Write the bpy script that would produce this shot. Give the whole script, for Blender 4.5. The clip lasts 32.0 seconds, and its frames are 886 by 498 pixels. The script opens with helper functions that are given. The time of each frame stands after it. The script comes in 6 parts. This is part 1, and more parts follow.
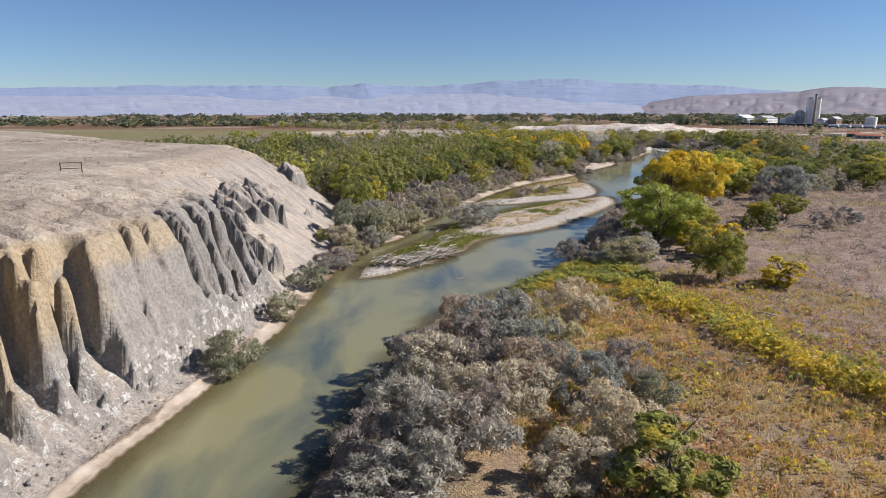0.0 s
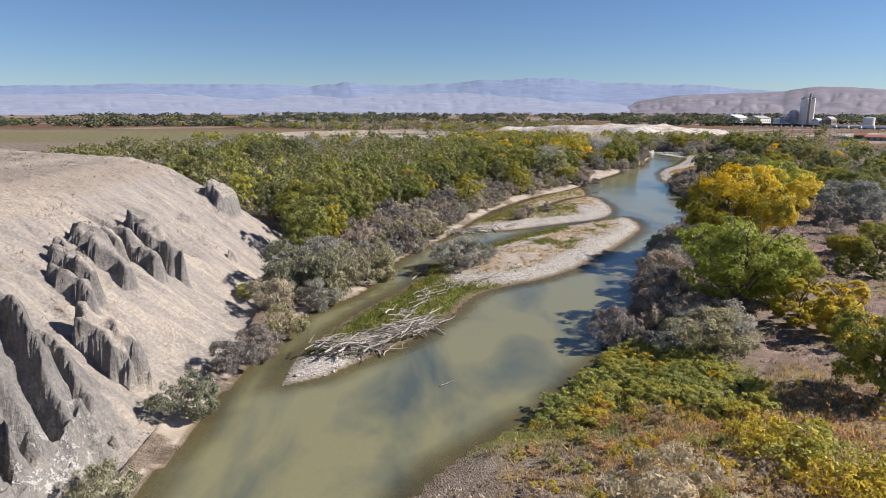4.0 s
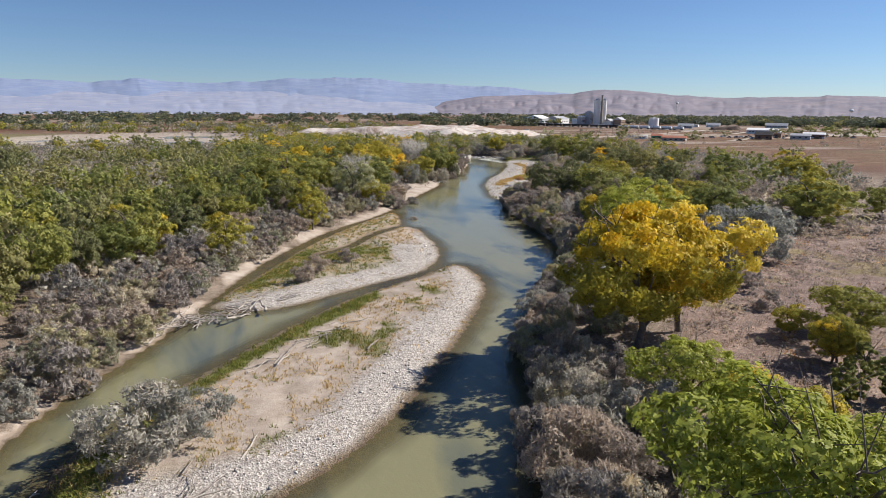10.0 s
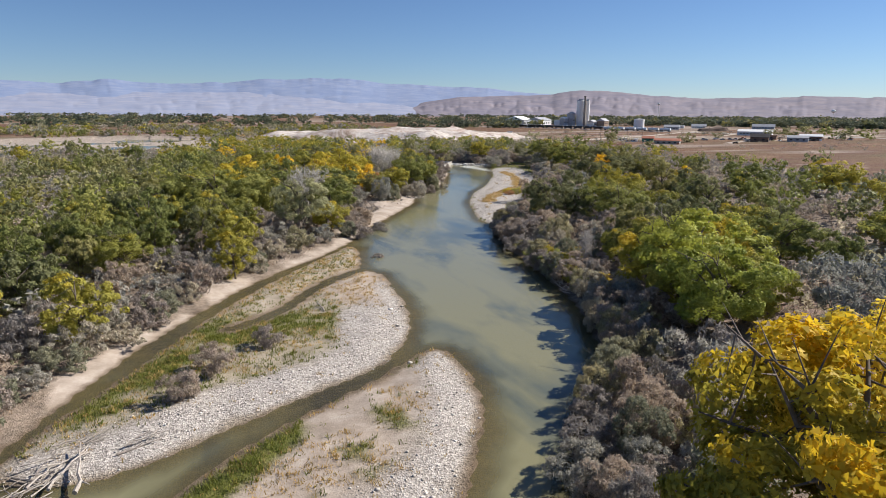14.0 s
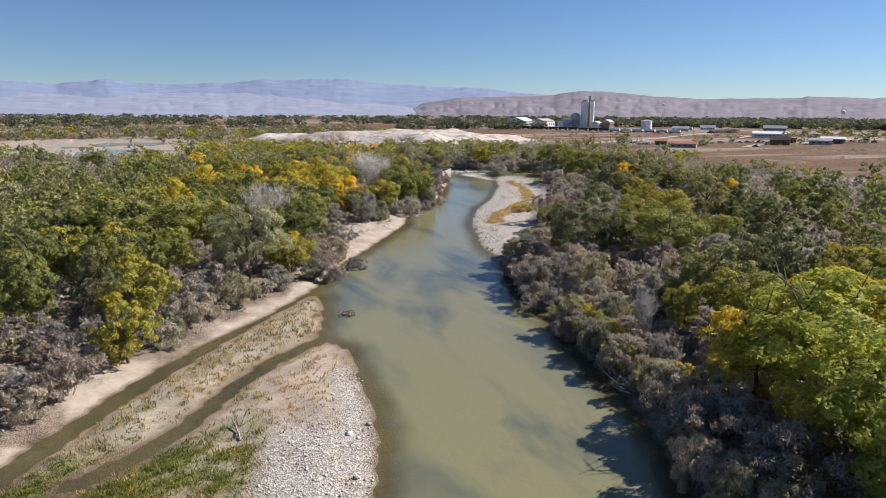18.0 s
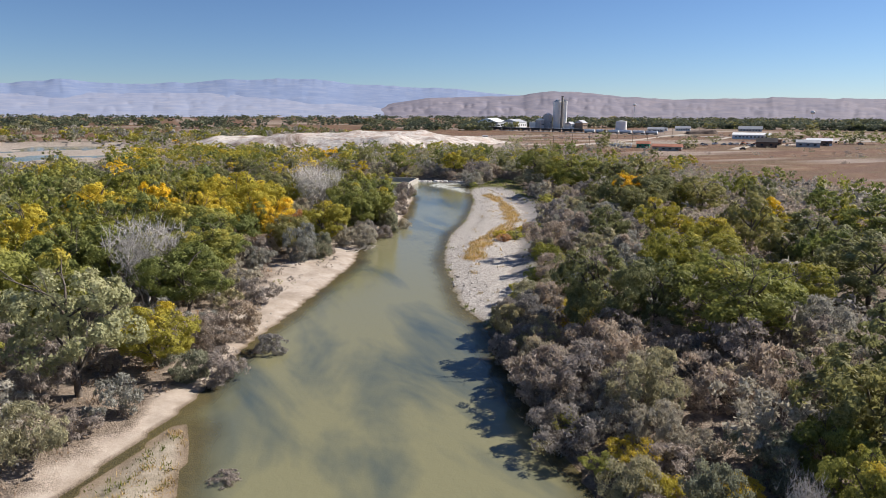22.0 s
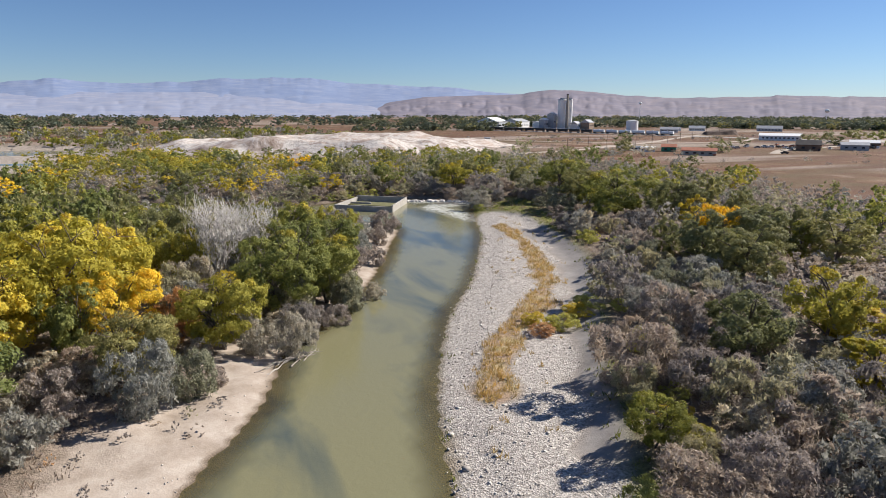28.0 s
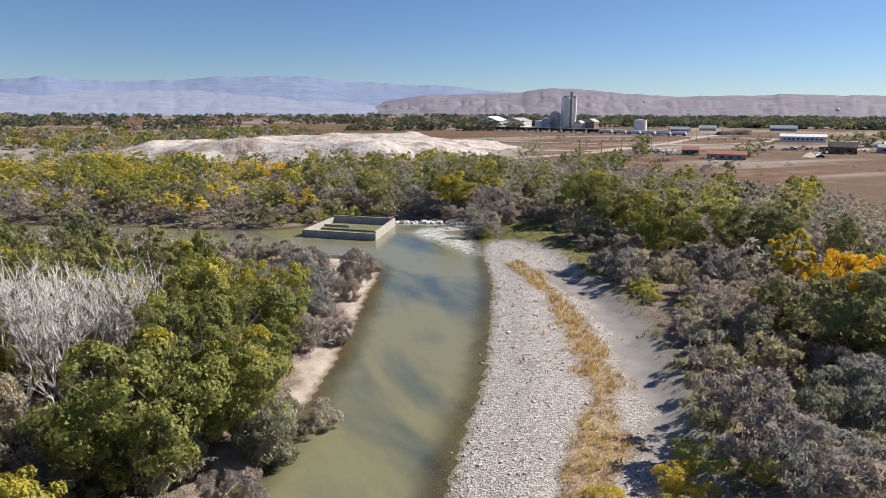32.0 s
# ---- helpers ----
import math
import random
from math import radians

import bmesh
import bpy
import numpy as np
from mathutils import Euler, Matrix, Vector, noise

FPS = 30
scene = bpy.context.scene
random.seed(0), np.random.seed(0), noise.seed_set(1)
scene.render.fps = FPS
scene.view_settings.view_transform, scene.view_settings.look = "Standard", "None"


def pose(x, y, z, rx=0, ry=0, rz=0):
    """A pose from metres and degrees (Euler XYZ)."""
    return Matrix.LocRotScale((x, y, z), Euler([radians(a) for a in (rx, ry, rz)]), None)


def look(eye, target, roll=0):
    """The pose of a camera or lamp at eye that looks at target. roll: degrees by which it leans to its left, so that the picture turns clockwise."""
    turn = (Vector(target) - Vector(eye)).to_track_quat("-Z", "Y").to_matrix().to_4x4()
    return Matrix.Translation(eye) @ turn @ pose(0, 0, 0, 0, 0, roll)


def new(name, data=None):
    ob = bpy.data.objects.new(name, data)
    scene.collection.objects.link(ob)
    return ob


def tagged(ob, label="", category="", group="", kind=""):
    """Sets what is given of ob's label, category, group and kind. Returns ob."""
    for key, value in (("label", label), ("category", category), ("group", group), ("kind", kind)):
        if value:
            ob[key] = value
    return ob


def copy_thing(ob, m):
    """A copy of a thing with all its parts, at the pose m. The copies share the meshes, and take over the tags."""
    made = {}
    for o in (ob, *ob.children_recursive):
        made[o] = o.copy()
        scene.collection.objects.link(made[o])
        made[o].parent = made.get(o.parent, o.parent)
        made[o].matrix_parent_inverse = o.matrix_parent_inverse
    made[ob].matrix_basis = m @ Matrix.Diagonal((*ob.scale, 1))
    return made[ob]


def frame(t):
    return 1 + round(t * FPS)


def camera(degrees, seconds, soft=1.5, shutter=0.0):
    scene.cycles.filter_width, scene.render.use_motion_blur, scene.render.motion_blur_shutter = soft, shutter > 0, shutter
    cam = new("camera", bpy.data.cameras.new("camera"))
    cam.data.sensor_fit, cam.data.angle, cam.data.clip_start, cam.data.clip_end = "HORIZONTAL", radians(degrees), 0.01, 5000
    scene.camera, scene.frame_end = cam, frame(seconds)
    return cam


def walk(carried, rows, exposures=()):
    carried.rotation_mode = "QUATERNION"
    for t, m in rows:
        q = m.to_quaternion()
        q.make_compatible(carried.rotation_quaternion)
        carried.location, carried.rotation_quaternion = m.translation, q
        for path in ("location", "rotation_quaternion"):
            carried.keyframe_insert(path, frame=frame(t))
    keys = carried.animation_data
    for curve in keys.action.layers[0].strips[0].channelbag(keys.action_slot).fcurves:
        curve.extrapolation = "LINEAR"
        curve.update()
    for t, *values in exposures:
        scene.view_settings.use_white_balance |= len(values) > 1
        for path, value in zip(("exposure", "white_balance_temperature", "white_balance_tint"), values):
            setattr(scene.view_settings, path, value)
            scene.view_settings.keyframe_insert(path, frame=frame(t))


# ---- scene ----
cam = camera(68.7, 32.0, soft=0.8)
METRES, EYE, TILT, LEAN, TURN = 320.0, 27.5, -12.2, 0.0, 0.0
ROWS = [
    (0.0, 0.0, 0.0, 0.0, 0.0, 0.0, -0.0),
    (0.5, 0.0002, 0.0158, 0.0035, -0.02, -0.03, -0.03),
    (1.0, 0.0005, 0.0318, 0.007, -0.1, -0.03, 0.01),
    (1.5, 0.0008, 0.0479, 0.0106, -0.21, -0.03, 0.03),
    (2.0, 0.0015, 0.064, 0.0141, -0.25, -0.02, 0.04),
    (2.5, 0.0022, 0.0799, 0.0174, -0.27, -0.02, 0.02),
    (4.5, 0.0041, 0.1449, 0.0316, -2.73, -0.08, 0.45),
    (5.0, 0.0055, 0.161, 0.035, -5.02, -0.08, 0.91),
    (5.5, 0.0077, 0.177, 0.0385, -7.81, -0.17, 1.48),
    (6.0, 0.0109, 0.1927, 0.042, -10.87, -0.26, 2.12),
    (6.5, 0.0145, 0.2072, 0.0452, -14.02, -0.4, 2.74),
    (7.0, 0.0182, 0.2202, 0.0479, -16.19, -0.51, 3.14),
    (7.5, 0.0221, 0.2329, 0.0504, -17.2, -0.58, 3.35),
    (8.0, 0.0268, 0.2464, 0.0534, -17.28, -0.59, 3.36),
    (8.5, 0.0316, 0.2603, 0.0564, -17.29, -0.59, 3.34),
    (9.0, 0.0364, 0.2744, 0.0594, -17.28, -0.58, 3.37),
    (9.5, 0.041, 0.2884, 0.0626, -17.3, -0.58, 3.35),
    (10.0, 0.0459, 0.3032, 0.0658, -17.31, -0.57, 3.32),
    (10.5, 0.051, 0.3183, 0.0692, -17.31, -0.55, 3.34),
    (11.0, 0.0559, 0.3335, 0.0725, -17.33, -0.54, 3.4),
    (11.5, 0.061, 0.3485, 0.0758, -17.45, -0.54, 3.38),
    (12.0, 0.0663, 0.3635, 0.0791, -17.77, -0.54, 3.44),
    (12.5, 0.0717, 0.3784, 0.0824, -18.32, -0.56, 3.56),
    (13.0, 0.0771, 0.3931, 0.0855, -18.82, -0.59, 3.65),
    (13.5, 0.0825, 0.4078, 0.0888, -19.07, -0.61, 3.72),
    (14.0, 0.0879, 0.4223, 0.092, -19.11, -0.6, 3.76),
    (14.5, 0.0931, 0.4364, 0.0949, -19.1, -0.59, 3.79),
    (16.5, 0.1124, 0.4829, 0.1057, -19.05, -0.56, 3.78),
    (17.0, 0.1171, 0.496, 0.1085, -19.04, -0.55, 3.79),
    (17.5, 0.1219, 0.5093, 0.1114, -19.05, -0.55, 3.76),
    (18.0, 0.127, 0.5226, 0.1143, -19.08, -0.53, 3.77),
    (18.5, 0.1321, 0.5363, 0.1173, -19.23, -0.52, 3.78),
    (19.0, 0.1373, 0.5502, 0.1204, -19.53, -0.54, 3.86),
    (19.5, 0.1428, 0.5643, 0.1235, -20.02, -0.54, 3.97),
    (20.0, 0.1486, 0.5788, 0.1267, -20.56, -0.58, 4.08),
    (20.5, 0.1546, 0.5935, 0.1299, -21.08, -0.63, 4.18),
    (21.0, 0.1607, 0.6081, 0.1332, -21.47, -0.65, 4.26),
    (21.5, 0.1669, 0.6227, 0.1363, -21.68, -0.69, 4.28),
    (22.0, 0.1731, 0.637, 0.1394, -21.71, -0.69, 4.3),
    (22.5, 0.1793, 0.6514, 0.1426, -21.71, -0.7, 4.31),
    (23.0, 0.1853, 0.6658, 0.1457, -21.73, -0.69, 4.33),
    (23.5, 0.1915, 0.6802, 0.1488, -21.73, -0.69, 4.33),
    (24.0, 0.1975, 0.694, 0.1518, -21.72, -0.68, 4.36),
    (24.5, 0.2036, 0.7081, 0.1548, -21.73, -0.68, 4.4),
    (25.0, 0.2097, 0.7222, 0.1579, -21.73, -0.69, 4.41),
    (25.5, 0.2158, 0.7363, 0.161, -21.75, -0.7, 4.42),
    (27.5, 0.2412, 0.7958, 0.1732, -21.83, -0.73, 4.45),
    (28.0, 0.2474, 0.8103, 0.1765, -21.86, -0.77, 4.44),
    (28.5, 0.2537, 0.8247, 0.1797, -21.86, -0.77, 4.45),
    (29.0, 0.2598, 0.839, 0.1828, -21.88, -0.8, 4.46),
    (29.5, 0.2659, 0.8534, 0.1861, -21.91, -0.81, 4.46),
    (30.0, 0.2721, 0.8678, 0.1892, -21.92, -0.81, 4.48),
    (30.5, 0.2783, 0.882, 0.1923, -21.95, -0.83, 4.46),
    (31.0, 0.2844, 0.8961, 0.1955, -21.95, -0.87, 4.44),
    (31.5, 0.2904, 0.9103, 0.1986, -21.97, -0.88, 4.44),
    (32.0, 0.2964, 0.9245, 0.2017, -21.98, -0.9, 4.43),
]
walk(cam, [(t, pose(0, 0, EYE, TILT, LEAN, TURN) @ pose(METRES * x, METRES * y, METRES * z, 90 + pitch, roll, yaw)) for t, x, y, z, yaw, pitch, roll in ROWS])

# ---- world and sun ----
SUN_AZ, SUN_EL = 88.0, 36.0        # degrees clockwise from +y, and above the horizon
world = bpy.data.worlds.new("world")
scene.world = world
world.use_nodes = True
wn = world.node_tree
sky = wn.nodes.new("ShaderNodeTexSky")
sky.sky_type, sky.sun_disc = "NISHITA", False
sky.sun_elevation, sky.sun_rotation = radians(SUN_EL), radians(SUN_AZ)
sky.altitude, sky.air_density, sky.dust_density, sky.ozone_density = 1300, 1.0, 0.0, 4.0
tint = wn.nodes.new("ShaderNodeMix")
tint.data_type, tint.blend_type = "RGBA", "MULTIPLY"
tint.inputs[0].default_value, tint.inputs[7].default_value = 1.0, (0.86, 0.96, 1.15, 1)
wn.links.new(sky.outputs[0], tint.inputs[6])
wn.links.new(tint.outputs[2], wn.nodes["Background"].inputs[0])
wn.nodes["Background"].inputs[1].default_value = 0.054
sun = new("sun", bpy.data.lights.new("sun", "SUN"))
sun.data.energy, sun.data.angle, sun.data.color = 5.0, radians(0.5), (1.0, 0.93, 0.85)
se, sa = radians(SUN_EL), radians(SUN_AZ)
sun.matrix_world = look((400 * math.cos(se) * math.sin(sa), 400 * math.cos(se) * math.cos(sa), 400 * math.sin(se)), (0, 0, 0))
scene.view_settings.exposure = 0.61

# ---- helpers of this scene ----
RNG = np.random.default_rng(7)


def mat(name, rough=0.9, metal=0.0):
    m = bpy.data.materials.new(name)
    m.use_nodes = True
    b = m.node_tree.nodes["Principled BSDF"]
    b.inputs["Roughness"].default_value, b.inputs["Metallic"].default_value = rough, metal
    b.inputs["Specular IOR Level"].default_value = 0.25
    return m, m.node_tree, b


def node(nt, kind, **sets):
    n = nt.nodes.new(kind)
    for k, v in sets.items():
        n.inputs[k].default_value = v
    return n


def tex(nt, scale, detail=6.0, rough=0.6, warp=0.0, coord="Object", stretch=None):
    """A noise value in real-world size."""
    c = nt.nodes.new("ShaderNodeTexCoord")
    n = node(nt, "ShaderNodeTexNoise", Scale=scale, Detail=detail, Roughness=rough, Distortion=warp)
    if stretch:
        mp = nt.nodes.new("ShaderNodeMapping")
        mp.inputs["Scale"].default_value = stretch
        nt.links.new(c.outputs[coord], mp.inputs[0])
        nt.links.new(mp.outputs[0], n.inputs["Vector"])
    else:
        nt.links.new(c.outputs[coord], n.inputs["Vector"])
    return n.outputs["Fac"]


def ramp(nt, fac, stops):
    r = nt.nodes.new("ShaderNodeValToRGB")
    while len(r.color_ramp.elements) < len(stops):
        r.color_ramp.elements.new(0.5)
    for e, (p, c) in zip(r.color_ramp.elements, stops):
        e.position, e.color = p, (*c, 1) if len(c) == 3 else c
    nt.links.new(fac, r.inputs[0])
    return r.outputs[0]


def mixc(nt, fac, a, b, mode="MIX"):
    m = nt.nodes.new("ShaderNodeMix")
    m.data_type, m.blend_type = "RGBA", mode
    for sock, v in ((m.inputs[0], fac), (m.inputs[6], a), (m.inputs[7], b)):
        if isinstance(v, bpy.types.NodeSocket):
            nt.links.new(v, sock)
        else:
            sock.default_value = v if isinstance(v, (int, float)) else (*v, 1)
    return m.outputs[2]


def calc(nt, op, a, b=0.0, clamp=False):
    m = nt.nodes.new("ShaderNodeMath")
    m.operation, m.use_clamp = op, clamp
    for sock, v in zip(m.inputs, (a, b)):
        if isinstance(v, bpy.types.NodeSocket):
            nt.links.new(v, sock)
        else:
            sock.default_value = v
    return m.outputs[0]


def attr(nt, name):
    a = nt.nodes.new("ShaderNodeAttribute")
    a.attribute_name = name
    return a.outputs["Fac"]


def bump(nt, b, height, strength=0.5, distance=0.1):
    n = node(nt, "ShaderNodeBump", Strength=strength, Distance=distance)
    nt.links.new(height, n.inputs["Height"])
    nt.links.new(n.outputs[0], b.inputs["Normal"])


def mesh_np(name, verts, faces, material=None, smooth=False):
    """A mesh from arrays: faces is an (n, 3) or (n, 4) array."""
    me = bpy.data.meshes.new(name)
    verts, faces = np.asarray(verts, np.float32), np.asarray(faces, np.int32)
    n, k = faces.shape
    me.vertices.add(len(verts))
    me.vertices.foreach_set("co", verts.ravel())
    me.loops.add(n * k)
    me.loops.foreach_set("vertex_index", faces.ravel())
    me.polygons.add(n)
    me.polygons.foreach_set("loop_start", np.arange(0, n * k, k, dtype=np.int32))
    if smooth:
        me.polygons.foreach_set("use_smooth", np.ones(n, bool))
    me.update(calc_edges=True)
    if material:
        me.materials.append(material)
    return me


def add_attr(me, name, values):
    a = me.attributes.new(name, "FLOAT", "POINT")
    a.data.foreach_set("value", np.asarray(values, np.float32))


def part(name, bm, material, parent, label=""):
    me = bpy.data.meshes.new(name)
    bm.to_mesh(me)
    bm.free()
    me.materials.append(material)
    ob = new(name, me)
    ob.parent = parent
    if label:
        ob["label"] = label
    return ob


def mpart(name, me, parent, label=""):
    ob = new(name, me)
    ob.parent = parent
    if label:
        ob["label"] = label
    return ob


def smooth(a, b, x):
    t = np.clip((x - a) / (b - a), 0, 1)
    return t * t * (3 - 2 * t)


def vnoise(x, y, seed=0):
    """Smooth value noise in -1..1 on arrays."""
    g = np.random.default_rng(seed).uniform(-1, 1, (257, 257))
    xi, yi = np.floor(x).astype(int), np.floor(y).astype(int)
    fx, fy = x - xi, y - yi
    fx, fy = fx * fx * (3 - 2 * fx), fy * fy * (3 - 2 * fy)
    a, b = g[xi % 256, yi % 256], g[(xi + 1) % 256, yi % 256]
    c, d = g[xi % 256, (yi + 1) % 256], g[(xi + 1) % 256, (yi + 1) % 256]
    return (a * (1 - fx) + b * fx) * (1 - fy) + (c * (1 - fx) + d * fx) * fy


def fbm(x, y, seed=0, octaves=4):
    return sum(vnoise(x * 2 ** o + 17.3 * o, y * 2 ** o - 9.1 * o, seed + o) * 0.5 ** o for o in range(octaves))


def curve(points, step=4.0):
    """A smooth line through control points (Catmull-Rom)."""
    p = np.array(points, float)
    p = np.vstack([2 * p[0] - p[1], p, 2 * p[-1] - p[-2]])
    out = []
    for i in range(1, len(p) - 2):
        n = max(2, int(np.linalg.norm(p[i + 1] - p[i]) / step))
        t = np.arange(n)[:, None] / n
        out.append(0.5 * (2 * p[i] + (p[i + 1] - p[i - 1]) * t + (2 * p[i - 1] - 5 * p[i] + 4 * p[i + 1] - p[i + 2]) * t ** 2
                          + (3 * p[i] - p[i - 1] - 3 * p[i + 1] + p[i + 2]) * t ** 3))
    return np.vstack(out + [p[-2:-1]])


def line_dist(x, y, line):
    """Distance to a polyline, and the place along it in metres; far from the line only roughly."""
    lo, hi = line.min(0), line.max(0)
    off = np.hypot(np.maximum(np.maximum(lo[0] - x, x - hi[0]), 0), np.maximum(np.maximum(lo[1] - y, y - hi[1]), 0))
    close = off < 45
    if not close.all():
        best, along = off + 10.0, np.zeros(x.shape)
        if close.any():
            best[close], along[close] = line_dist(x[close], y[close], line)
        return best, along
    best, along, run = np.full(x.shape, 1e9), np.zeros(x.shape), 0.0
    for a, b in zip(line[:-1], line[1:]):
        v = b - a
        ll = max(v @ v, 1e-9)
        t = np.clip(((x - a[0]) * v[0] + (y - a[1]) * v[1]) / ll, 0, 1)
        d = np.hypot(x - a[0] - t * v[0], y - a[1] - t * v[1])
        m = d < best
        best[m], along[m] = d[m], (run + t * math.sqrt(ll))[m]
        run += math.sqrt(ll)
    return best, along


def inside(x, y, poly):
    r = np.zeros(x.shape, bool)
    lo, hi = poly.min(0), poly.max(0)
    box = (x >= lo[0]) & (x <= hi[0]) & (y >= lo[1]) & (y <= hi[1])
    if not box.all():
        if box.any():
            r[box] = inside(x[box], y[box], poly)
        return r
    for a, b in zip(poly, np.roll(poly, -1, 0)):
        cross = (a[1] > y) != (b[1] > y)
        if a[1] != b[1]:
            r ^= cross & (x < (b[0] - a[0]) * (y - a[1]) / (b[1] - a[1]) + a[0])
    return r


def signed(x, y, poly):
    """Distance to a closed line, positive inside."""
    d, _ = line_dist(x, y, np.vstack([poly, poly[:1]]))
    return np.where(inside(x, y, poly), d, -d)


# ---- plan: the river, its bars, the bluff ----
LEFT = curve([(-30, -40), (-28, 20), (-27, 42), (-25, 53), (-23, 64), (-21, 77), (-20, 91), (-19, 106), (-17, 116), (-16, 127), (-10, 136), (-7, 148),
              (-4, 161), (3, 177), (8, 190), (14, 207), (20, 221), (27, 234), (35, 247), (46, 260), (55, 273), (61, 286), (71, 302), (85, 326),
              (90, 341), (99, 352), (112, 376), (121, 397), (127, 411), (124, 420), (114, 429), (100, 440), (80, 454), (50, 470)])
RIGHT = curve([(-14, -40), (-12, 20), (-9, 46), (-6, 65), (1, 86), (11, 97), (20, 109), (26, 118), (31, 127), (37, 143), (45, 163), (53, 177), (61, 188),
               (67, 195), (73, 207), (77, 218), (80, 231), (83, 247), (88, 270), (92, 284), (92, 290), (96, 304), (102, 322), (112, 343), (123, 360),
               (134, 380), (142, 396), (150, 415), (156, 430), (163, 444), (152, 458), (134, 467), (118, 459), (100, 466), (80, 478), (50, 492)])
WATER = np.vstack([LEFT, RIGHT[::-1]])
ISLE_A = curve([(-14, 104), (-14, 111), (-12, 118), (-9, 127), (-5, 135), (-1, 145), (1, 154), (8, 165), (17, 177), (23, 184), (31, 192), (42, 200), (51, 207),
                (53, 202), (51, 191), (47, 183), (41, 173), (32, 159), (24, 149), (18, 144), (11, 139), (7, 134), (4, 126), (-1, 117), (-6, 111), (-10, 106), (-14, 104)], 1.5)
ISLE_B = curve([(10, 192), (15, 189), (21, 190), (34, 198), (44, 204), (50, 213), (53, 224), (54, 236), (54, 244), (52, 249), (54, 260), (54, 268), (48, 261),
                (38, 247), (31, 236), (25, 225), (19, 212), (13, 200), (10, 192)], 1.5)
TRENCH = curve([(53, 249), (46, 243), (40, 235), (36, 228), (29, 222)])
BAR_D = curve([(92, 284), (92, 290), (96, 304), (102, 322), (112, 343), (123, 360), (134, 380), (142, 396), (150, 415), (158, 424), (162, 410), (155, 386),
               (148, 366), (138, 348), (130, 336), (121, 323), (114, 311), (108, 300), (100, 290), (92, 284)], 2)
LANE = curve([(112, 305), (122, 322), (134, 342), (145, 361), (152, 380), (153, 396)])
WEEDS = curve([(106, 318), (116, 334), (124, 341), (131, 350), (138, 362), (145, 380), (149, 395), (151, 404)])
TOE = curve([(-34, -60), (-31, 10), (-28.5, 42), (-26.5, 55), (-24.5, 66), (-23, 78), (-22.5, 91), (-22, 106), (-21.5, 118), (-22.5, 130), (-22.5, 145),
             (-23.5, 160), (-26, 174), (-35, 188), (-60, 205), (-90, 230), (-150, 290), (-260, 370), (-420, 450), (-800, 560), (-1200, 600)], 4)
BLUFF = np.vstack([TOE, [(-1300, -60)]])
POND = curve([(-95, 580), (-45, 552), (-10, 549), (8, 590), (24, 650), (20, 772), (-60, 806), (-135, 750), (-150, 650), (-95, 580)], 10)


# the clay wall: slots between its pillars and ribs (y at the foot, y at the rim, half-width, depth); pillar tops; fins on the talus (y, distance in, half-widths, top)
SLOTS = [(16, 20.5, 1.2, 10), (20.6, 25, 0.9, 9), (25.5, 30.5, 1.3, 10), (30.0, 34, 0.8, 8), (34, 39.0, 1.3, 11), (38.8, 42.6, 0.8, 9), (42.4, 47.0, 1.2, 10), (46.2, 51.0, 1.4, 11.5), (50.4, 54.6, 0.6, 5.0), (53.6, 58.6, 1.5, 13), (59.0, 66.0, 0.5, 1.3),
         (66.4, 68.6, 0.4, 1.3), (70.6, 73.8, 0.7, 4.5), (73.4, 75.6, 0.35, 2.0), (75.0, 80.0, 0.95, 4.4), (79.4, 84.2, 0.6, 5.0), (81.8, 84.6, 0.35, 2.4), (84.4, 89.4, 1.1, 5.4), (88.8, 92.4, 0.7, 4.2)]
TOPS = [13.4, 14.8, 12.6, 14.9, 12.9, 14.6, 12.6, 14.6, 13.4, 13.0]
FINS = [(99.6, 6.6, 0.55, 2.8, 7.4), (101.0, 6.8, 0.75, 3.2, 8.2), (107.2, 13.4, 0.5, 2.6, 11.4), (109.4, 14.4, 0.75, 2.6, 12.6), (111.0, 15.4, 0.5, 2.4, 13.0), (114.8, 13.2, 0.7, 2.8, 11.8), (117.6, 16.8, 1.2, 2.4, 13.9), (119.6, 16.0, 0.6, 2.4, 13.4), (121.8, 13.6, 0.75, 3.4, 12.2), (127.2, 12.4, 0.6, 3.6, 11.4),
        (128.8, 14.0, 0.7, 3.2, 12.6), (143.0, 7.6, 0.55, 0.5, 5.6), (166.0, 13.6, 4.6, 2.6, 13.2)]


